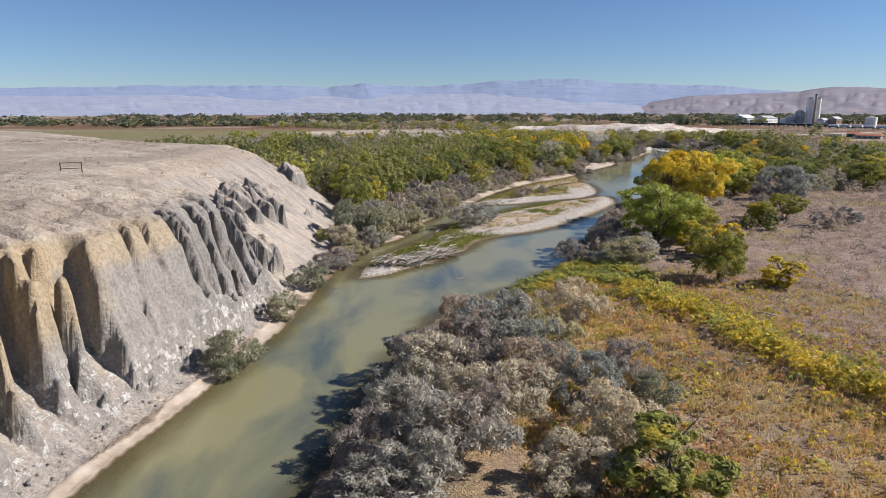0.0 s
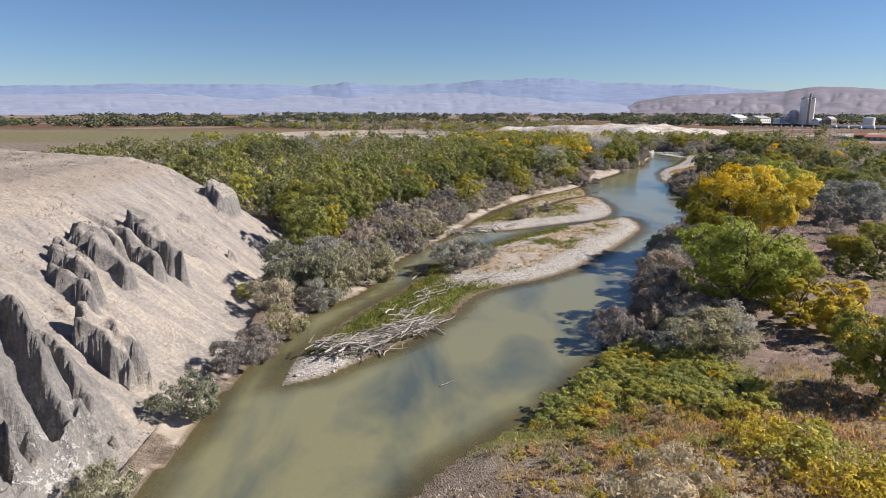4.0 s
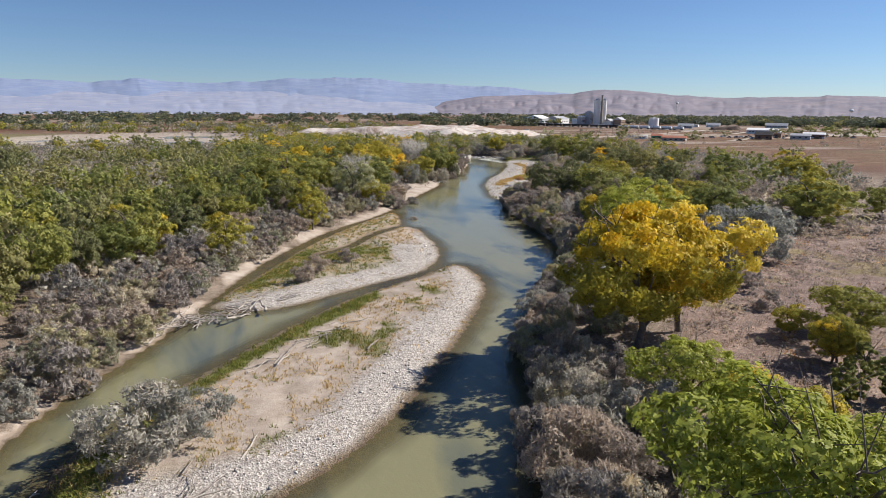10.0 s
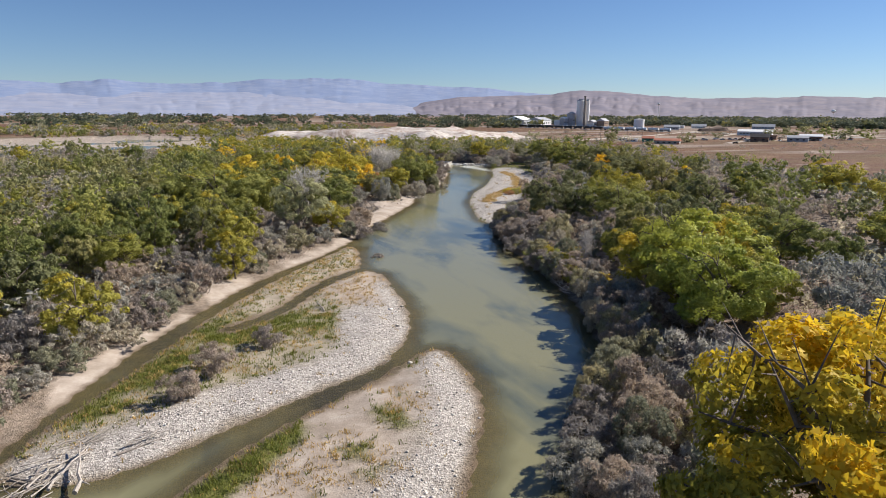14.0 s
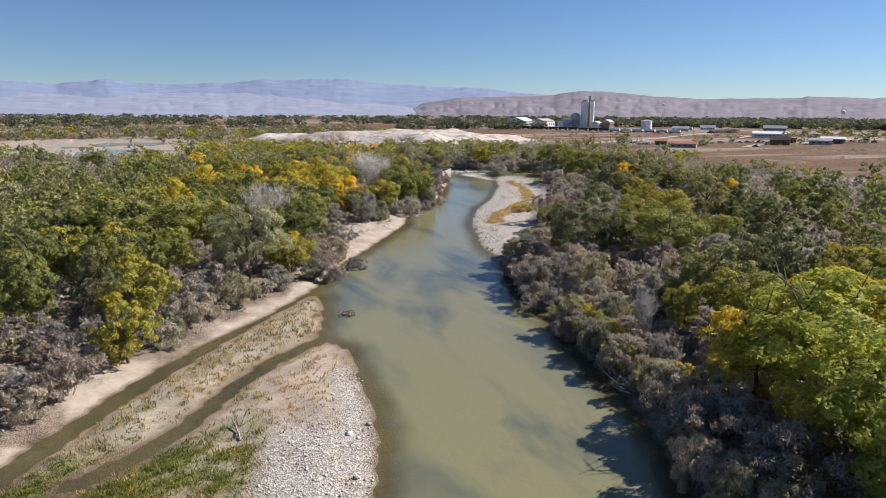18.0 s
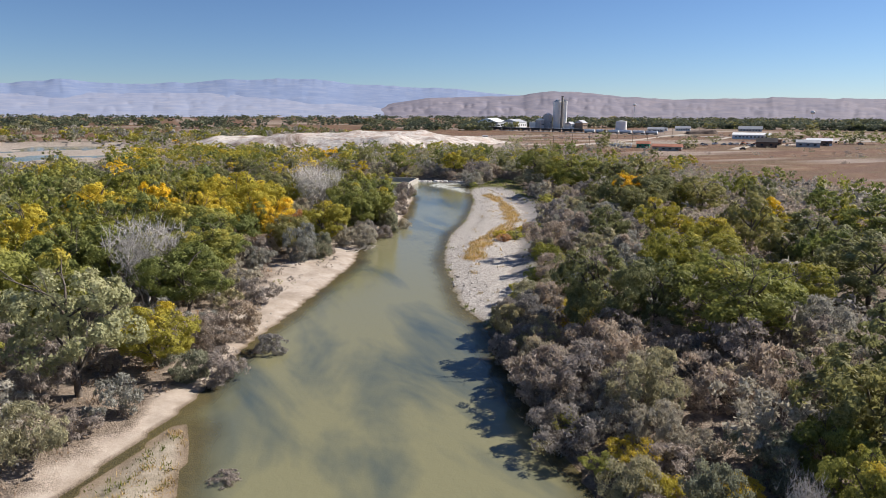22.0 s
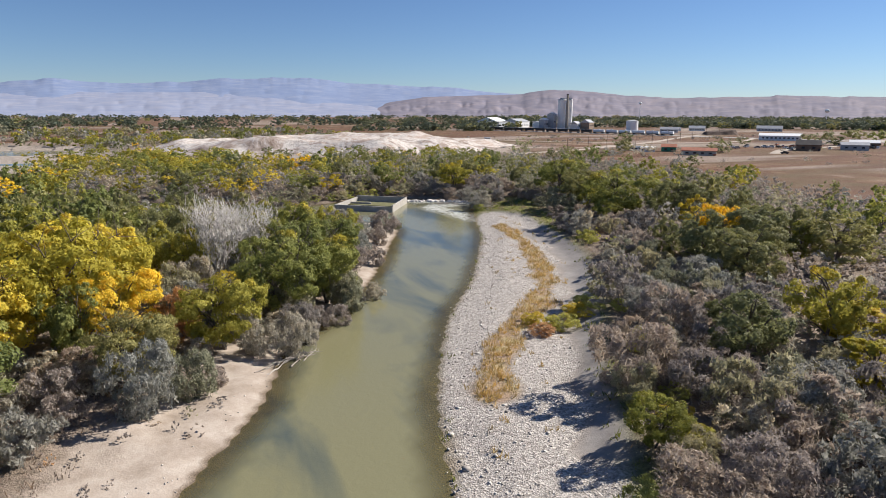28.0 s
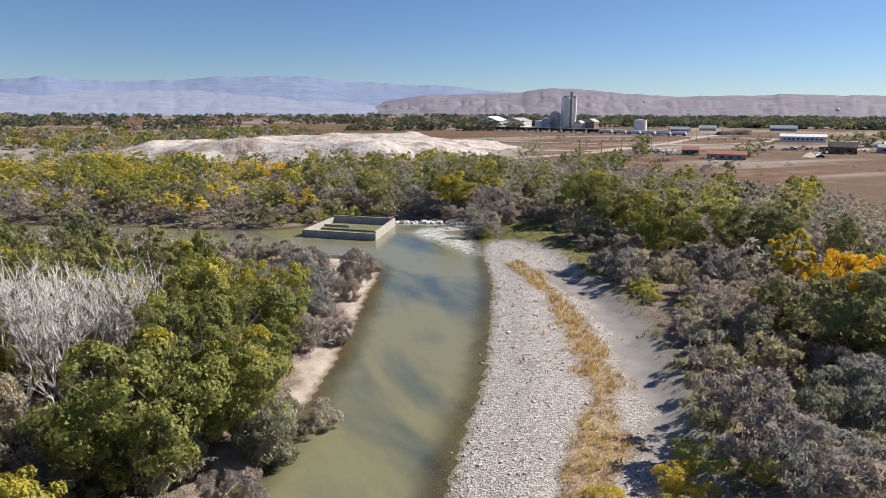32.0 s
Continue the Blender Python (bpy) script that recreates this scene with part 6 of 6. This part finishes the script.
def gable(w, d, h, z, over=0.5):
    bm = bmesh.new()
    a, b = w / 2 + over, d / 2 + over
    pts = [(-a, -b, z), (a, -b, z), (a, b, z), (-a, b, z), (-a, 0, z + h), (a, 0, z + h)]
    top = [bm.verts.new(p) for p in pts]
    low = [bm.verts.new((p[0], p[1], p[2] - 0.3)) for p in pts[:4]]
    for f in ((0, 1, 5, 4), (2, 3, 4, 5), (3, 0, 4), (1, 2, 5)):
        bm.faces.new([top[i] for i in f])
    bm.faces.new(low[::-1])
    for i in range(4):
        j = (i + 1) % 4
        bm.faces.new((low[i], low[j], top[j], top[i]))
    return bm


def building(name, label, x, y, turn, w, d, h, roof, wall_m, roof_m, windows=4, base=2.2, group="", pitch=0.3, door=True):
    """A building: wall, roof, windows and door; its long front faces the river."""
    ob = tagged(new(name), label, "building", group)
    ob.matrix_basis = pose(x, y, base - 0.2, 0, 0, turn)
    part("wall", box(w, d, h), wall_m, ob)
    if roof == "gable":
        part("roof", gable(w, d, d * pitch, h + 0.3), roof_m, ob)
    else:
        part("roof", box(w + 0.6, d + 0.6, 0.5, 0, 0, h), roof_m, ob)
    hw = min(2.2, h * 0.3)
    for i in range(windows):
        u = (i + 0.5) / windows * w * 0.9 - w * 0.45
        win = part("window", box(min(1.8, w / windows * 0.55), 0.14, hw, u, -d / 2 - 0.05, h * 0.45), DARK_GLASS, ob)
        part("sill", box(min(2.0, w / windows * 0.6), 0.2, 0.12, u, -d / 2 - 0.08, h * 0.45 - 0.12), roof_m, win)
    if door:
        part("door", box(min(2.4, w * 0.1), 0.16, min(2.6, h * 0.5), w * 0.46, -d / 2 - 0.05, 0.0), roof_m, ob)
    return ob


def basin():
    ob = tagged(new("concrete_basin"), "grey concrete intake basin with open walls in the river", "basin")
    pts = [Vector(p) for p in ((120.5, 447, 0), (134, 436.5, 0), (143.5, 452, 0), (131, 462, 0))]
    for i, (a, b, top) in enumerate(zip(pts, pts[1:] + pts[:1], (1.5, 1.9, 1.9, 1.5))):
        m, d = (a + b) / 2, b - a
        bm = box(d.length + (0.5 if i % 2 == 0 else -0.5), 0.5, top + 1.6, 0, 0, -1.6, 0.04)
        bm.transform(pose(m.x, m.y, 0, 0, 0, math.degrees(math.atan2(d.y, d.x))))
        part("wall", bm, CONCRETE, ob)
    bm = box(9, 0.4, 2.4, 0, 0, -1.6, 0.04)
    bm.transform(pose(129, 455, 0, 0, 0, -39))
    part("inner_wall", bm, CONCRETE, ob)
    bm = box(15.5, 7.5, 1.8, 0, 0, -1.5, 0.2)
    bm.transform(pose(134, 452.5, 0, 0, 0, -39))
    part("sediment", bm, noisy("mossy_silt", (0.13, 0.13, 0.06), (0.21, 0.20, 0.10), 0.8), ob, "mossy green silt inside the basin")


def rock_weir():
    ob = tagged(new("rock_weir"), "low weir of loose grey rocks across the river", "weir")
    rng = np.random.default_rng(91)
    meshes = []
    for k in range(4):
        bm = bmesh.new()
        bmesh.ops.create_icosphere(bm, subdivisions=2, radius=0.5)
        for v in bm.verts:
            v.co *= 1 + 0.35 * noise.noise(v.co * 2.2 + Vector((k * 7, 0, 0)))
            v.co.z *= 0.7
        me = bpy.data.meshes.new("boulder")
        bm.to_mesh(me)
        bm.free()
        me.materials.append(COBBLE)
        meshes.append(me)
    line = curve([(145, 455), (151, 453.5), (157, 450.5), (162, 446.5), (164, 441)], 0.6)
    for i in range(70):
        p = line[rng.integers(len(line))] + rng.normal(0, 0.8, 2)
        b = mpart("boulder", meshes[i % 4], ob)
        sc = rng.uniform(0.7, 1.7)
        b.matrix_basis = Matrix.LocRotScale((p[0], p[1], 0.08 * sc), Euler((0, 0, rng.uniform(0, 6))), (sc, sc, sc))


def factory():
    g = "sugar factory across the flats"
    building("factory_hall", "large white factory hall with a gabled roof", 522, 1151, 32, 30, 34, 10, "gable", WHITE, WHITE, 4, group=g, pitch=0.16)
    building("factory_hall", "grey flat-roofed factory block", 506, 1103, 34, 25, 18, 10, "flat", GREY, CONCRETE, 3, group=g)
    building("factory_hall", "pale process building with a wide gable", 544, 1117, 30, 31, 26, 10, "gable", WHITE, GREY, 5, group=g, pitch=0.16)
    building("factory_hall", "low white annex of the factory", 575, 1099, 34, 24, 16, 10, "flat", WHITE, WHITE, 5, group=g)
    building("factory_hall", "tall narrow grey head house beside the silos", 588, 1091, 36, 11, 10, 20, "gable", GREY, GREY, 2, group=g)
    building("factory_hall", "sloping grey conveyor house", 572, 1087, 34, 14, 8, 13, "gable", GREY, WHITE, 3, group=g)
    building("factory_hall", "tan brick building with a grey roof", 636, 1072, 30, 16, 14, 9, "gable", BRICK, GREY, 4, group=g)
    building("factory_hall", "white low shed beside the brick building", 620, 1078, 30, 14, 12, 7, "gable", WHITE, GREY, 3, group=g)
    for x, y, r, h, lab in ((603, 1088, 6.6, 41, "tall white concrete sugar silo"), (612, 1082, 3.6, 41, "slender white storage silo beside the chimney")):
        ob = tagged(new("silo"), lab, "silo", g)
        ob.location = (x, y, 2)
        part("shaft", cyl(r, h, n=32), WHITE, ob)
        part("cap", cyl(r + 0.25, 0.9, 0, 0, h, r * 0.92), GREY, ob)
        part("top_house", box(r * 0.9, r * 0.7, 2.0, 0, 0, h + 0.9), GREY, ob)
    ob = tagged(new("chimney"), "tall slim tan-grey factory chimney", "chimney", g)
    ob.location = (603.5, 1076, 2)
    part("shaft", cyl(2.1, 48, r2=1.6), noisy("chimney_concrete", (0.27, 0.25, 0.21), (0.38, 0.35, 0.30), 0.2), ob)
    part("rim", cyl(1.75, 0.8, 0, 0, 48), DARK_STEEL, ob)
    ob = tagged(new("storage_tank"), "squat white round storage tank", "tank", g)
    ob.location = (599, 924, 2)
    part("shell", cyl(7.2, 14, n=32), WHITE, ob)
    part("roof", cyl(7.3, 1.2, 0, 0, 14, 0.6, 32), GREY, ob)


def rail_car(kind):
    ob = tagged(new("rail_car"), {"hopper": "dark steel hopper rail car in a long train", "tank": "white tank rail car in a long train"}[kind], "rail car", "train of rail cars")
    if kind == "hopper":
        bm = box(15, 3.0, 2.9, 0, 0, 1.2, 0.15)
        for v in bm.verts:
            if v.co.z < 2 and abs(v.co.x) > 5:
                v.co.x *= 0.82
        part("body", bm, DARK_STEEL, ob)
        part("rim", box(15.2, 3.2, 0.25, 0, 0, 4.1), GREY, ob)
    else:
        part("tank", cyl(1.55, 14, 0, 0, 2.8 - 7, turn=Matrix.Rotation(math.pi / 2, 4, "Y")), WHITE, ob)
        part("dome", cyl(0.7, 0.8, 0, 0, 4.2), WHITE, ob)
        part("frame", box(15, 2.4, 0.35, 0, 0, 1.0), DARK_STEEL, ob)
    for u in (-5.2, 5.2):
        part("bogie", box(3.0, 2.4, 0.9, u, 0, 0.1, 0.2), DARK_STEEL, ob)
    return ob


def train():
    a, b = Vector((449, 1084, 0)), Vector((566, 812, 0))
    n = int((b - a).length / 16.2)
    turn = math.degrees(math.atan2(b.y - a.y, b.x - a.x))
    first = {}
    for i in range(n):
        kind = "hopper" if i < n * 0.62 else "tank"
        p = a + (b - a) * ((i + 0.5) / n)
        m = pose(p.x, p.y, 2.6, 0, 0, turn)
        if kind in first:
            copy_thing(first[kind], m)
        else:
            first[kind] = rail_car(kind)
            first[kind].matrix_basis = m


def strip(name, label, points, width, lift, material, category="road"):
    """A ribbon that lies on the flat ground."""
    line = curve(points, 8)
    t = np.gradient(line, axis=0)
    t /= np.linalg.norm(t, axis=1)[:, None]
    nrm = np.stack([-t[:, 1], t[:, 0]], -1) * width / 2
    z = np.full(len(line), 2.25 + lift)
    v = np.vstack([np.column_stack([line + nrm, z]), np.column_stack([line - nrm, z]), np.column_stack([line + nrm * 1.3, z - 0.6]), np.column_stack([line - nrm * 1.3, z - 0.6])])
    n = len(line)
    f = [(i, i + 1, n + i + 1, n + i) for i in range(n - 1)] + [(2 * n + i, 2 * n + i + 1, i + 1, i) for i in range(n - 1)] + [(n + i, n + i + 1, 3 * n + i + 1, 3 * n + i) for i in range(n - 1)]
    return tagged(new(name, mesh_np(name, v, f, material, False)), label, category, kind="structure")


def heap(name, label, cx, cy, rx, ry, h, material, seed, category="heap", base=1.6):
    """A dumped heap with a flat, uneven top and gullied sides."""
    u, v = np.meshgrid(np.linspace(-1.15, 1.15, 90), np.linspace(-1.15, 1.15, 70))
    x, y = cx + u * rx, cy + v * ry
    r = np.hypot(u, v) + 0.16 * fbm(u * 2.2, v * 2.2, seed, 3)
    side = np.clip((1.0 - r) / 0.22, 0, 1)
    z = base + h * side * (0.8 + 0.25 * fbm(x / 40, y / 40, seed + 3, 3)) - 0.10 * h * np.abs(fbm(x / 9, y / 9, seed + 5, 3)) * side - 1.2 * (r > 1.02)
    g = np.arange(u.size).reshape(u.shape)
    f = np.stack([g[:-1, :-1], g[:-1, 1:], g[1:, 1:], g[1:, :-1]], -1).reshape(-1, 4)
    return tagged(new(name, mesh_np(name, np.stack([x, y, z], -1).reshape(-1, 3), f, material, True)), label, category)


def car(label, paint, x, y, turn):
    ob = tagged(new("parked_car"), label, "car", "vehicles in the yard")
    ob.matrix_basis = pose(x, y, 2.25, 0, 0, turn)
    part("body", box(4.4, 1.8, 0.75, 0, 0, 0.35, 0.15), paint, ob)
    part("cabin", box(2.3, 1.6, 0.6, -0.2, 0, 1.05, 0.2), DARK_GLASS, ob)
    for u in (-1.4, 1.4):
        for v in (-0.85, 0.85):
            part("wheel", cyl(0.34, 0.22, u, v, 0.23, n=12, turn=Matrix.Rotation(math.pi / 2, 4, "X")), DARK_STEEL, ob)


def yard():
    g = "houses and sheds on the flats"
    building("ranch_shed", "long low shed with a rust-red roof", 368, 568, -46, 19, 8, 2.8, "gable", CONCRETE, RED_ROOF, 4, group=g, pitch=0.2)
    building("ranch_house", "small green house with a red roof", 376, 603, -43, 9, 7, 3.0, "gable", GREEN_WALL, RED_ROOF, 2, group=g, pitch=0.25)
    for x, y in ((366, 611), (359, 603), (362, 618)):
        building("trailer", "white mobile trailer parked by the house", x, y, -42 + (x % 5), 9, 3, 2.6, "flat", WHITE, WHITE, 3, group=g)
    building("long_shed", "long white metal shed", 585, 698, -51, 34, 14, 4.2, "gable", WHITE, WHITE, 9, group=g, pitch=0.15)
    building("office", "pale low office building", 723, 947, -44, 20, 10, 3.6, "gable", WHITE, GREY, 6, group=g)
    building("barn", "dark weathered wooden barn", 471, 578, -48, 14, 10, 4, "gable", BROWN_WALL, DARK_STEEL, 2, group=g)
    building("barn", "rusty brown open barn", 514, 611, -54, 15, 8, 4, "flat", BROWN_WALL, BROWN_WALL, 2, group=g)
    building("barn", "grey sheet-metal shed with a low roof", 505, 570, -50, 16, 9, 3.6, "gable", GREY, GREY, 3, group=g, pitch=0.2)
    building("barn", "white-roofed brown machine shed", 540, 588, -53, 18, 9, 3.8, "gable", BROWN_WALL, WHITE, 3, group=g, pitch=0.2)
    building("barn", "small grey metal storage shed", 304, 723, -27, 4.4, 4, 5, "flat", GREY, GREY, 1, group=g)
    building("warehouse", "pale warehouse among far trees", 640, 905, -43, 20, 10, 3.6, "gable", GREY, GREY, 5, group=g)
    building("warehouse", "low white warehouse behind the tracks", 690, 960, -43, 26, 12, 4, "flat", WHITE, GREY, 6, group=g)
    building("warehouse", "pale elongated store on the edge of town", 800, 900, -48, 30, 12, 3.6, "gable", GREY, GREY, 7, group=g)
    paints = [WHITE, GREY, RED_ROOF, DARK_STEEL]
    rng = np.random.default_rng(95)
    for i in range(64):
        u = rng.uniform(0, 1) if i < 22 else rng.uniform(0.5, 1.25)
        car(("white parked pickup", "grey parked car", "faded red parked car", "black parked car")[i % 4] + " in the dirt yard", paints[i % 4], 372 + 190 * u + rng.normal(0, 8), 590 + rng.normal(0, 14) + 20 * u, rng.uniform(0, 180))
    for x, y, h, r, lab in ((1044, 1464, 40, 3.4, "white water tower with a round tank over the town"), (1295, 1202, 24, 4.6, "white water tower with a broad tank behind trees")):
        ob = tagged(new("water_tower"), lab, "water tower")
        ob.location = (x, y, 2)
        part("stem", cyl(0.6, h, n=12, r2=0.5), WHITE, ob)
        bm = bmesh.new()
        bmesh.ops.create_uvsphere(bm, u_segments=20, v_segments=12, radius=r, matrix=Matrix.Translation((0, 0, h + r * 0.6)) @ Matrix.Diagonal((1, 1, 0.8, 1)))
        part("tank", bm, WHITE, ob)
    line = curve([(300, 610), (345, 632), (395, 665), (455, 700), (520, 742), (600, 790)], 38)
    for p in line:
        ob = tagged(new("utility_pole"), "wooden utility pole beside the dirt road", "utility pole", "utility poles")
        ob.matrix_basis = pose(p[0], p[1] - 5, 2.0, 0, 0, 35)
        part("post", cyl(0.16, 10, r2=0.11, n=8), WOOD, ob)
        part("crossarm", box(2.4, 0.14, 0.14, 0, 0.15, 9.0), WOOD, ob)
    heap("lime_mound", "large pale heap of chalky lime waste", 195, 728, 125, 92, 9.5, LIME, 96)
    heap("soil_heap", "long heap of dark brown soil", 643, 828, 30, 9, 6, SOIL, 97, base=2.0)
    strip("dirt_road", "pale dirt road across the flats", [(262, 612), (300, 625), (340, 642), (395, 675), (455, 712), (520, 760), (620, 830)], 6, 0.12, TRACK)
    strip("dirt_road", "pale dirt track to the heap", [(285, 690), (310, 668), (345, 655), (385, 675)], 5, 0.14, TRACK)
    strip("dirt_road", "pale farm track across the field", [(330, 800), (380, 740), (430, 700), (520, 690), (600, 740)], 5, 0.10, TRACK)
    strip("dirt_road", "pale yard road between the sheds", [(420, 560), (470, 592), (530, 605), (620, 640), (760, 700)], 7, 0.16, TRACK)
    strip("rail_bed", "gravel rail bed under the train", [(415, 1163), (449, 1084), (508, 948), (566, 812), (640, 640), (700, 500)], 9, 0.35, CONCRETE, "railway")


basin()
rock_weir()
factory()
train()
yard()
# a pipe gate on the bluff top
gate = tagged(new("pipe_gate"), "dark metal pipe gate standing on the bluff top", "gate")
gz0 = float(terrain(np.array([-52.0]), np.array([91.0]))[0][0])
gate.matrix_basis = pose(-52, 91, gz0 - 0.1, 0, 0, 30)
for u in (-1.3, 1.3):
    part("post", cyl(0.07, 1.5, u, 0, 0, n=8), DARK_STEEL, gate)
for zz in (0.6, 1.4):
    part("rail", box(2.6, 0.08, 0.08, 0, 0, zz), DARK_STEEL, gate)
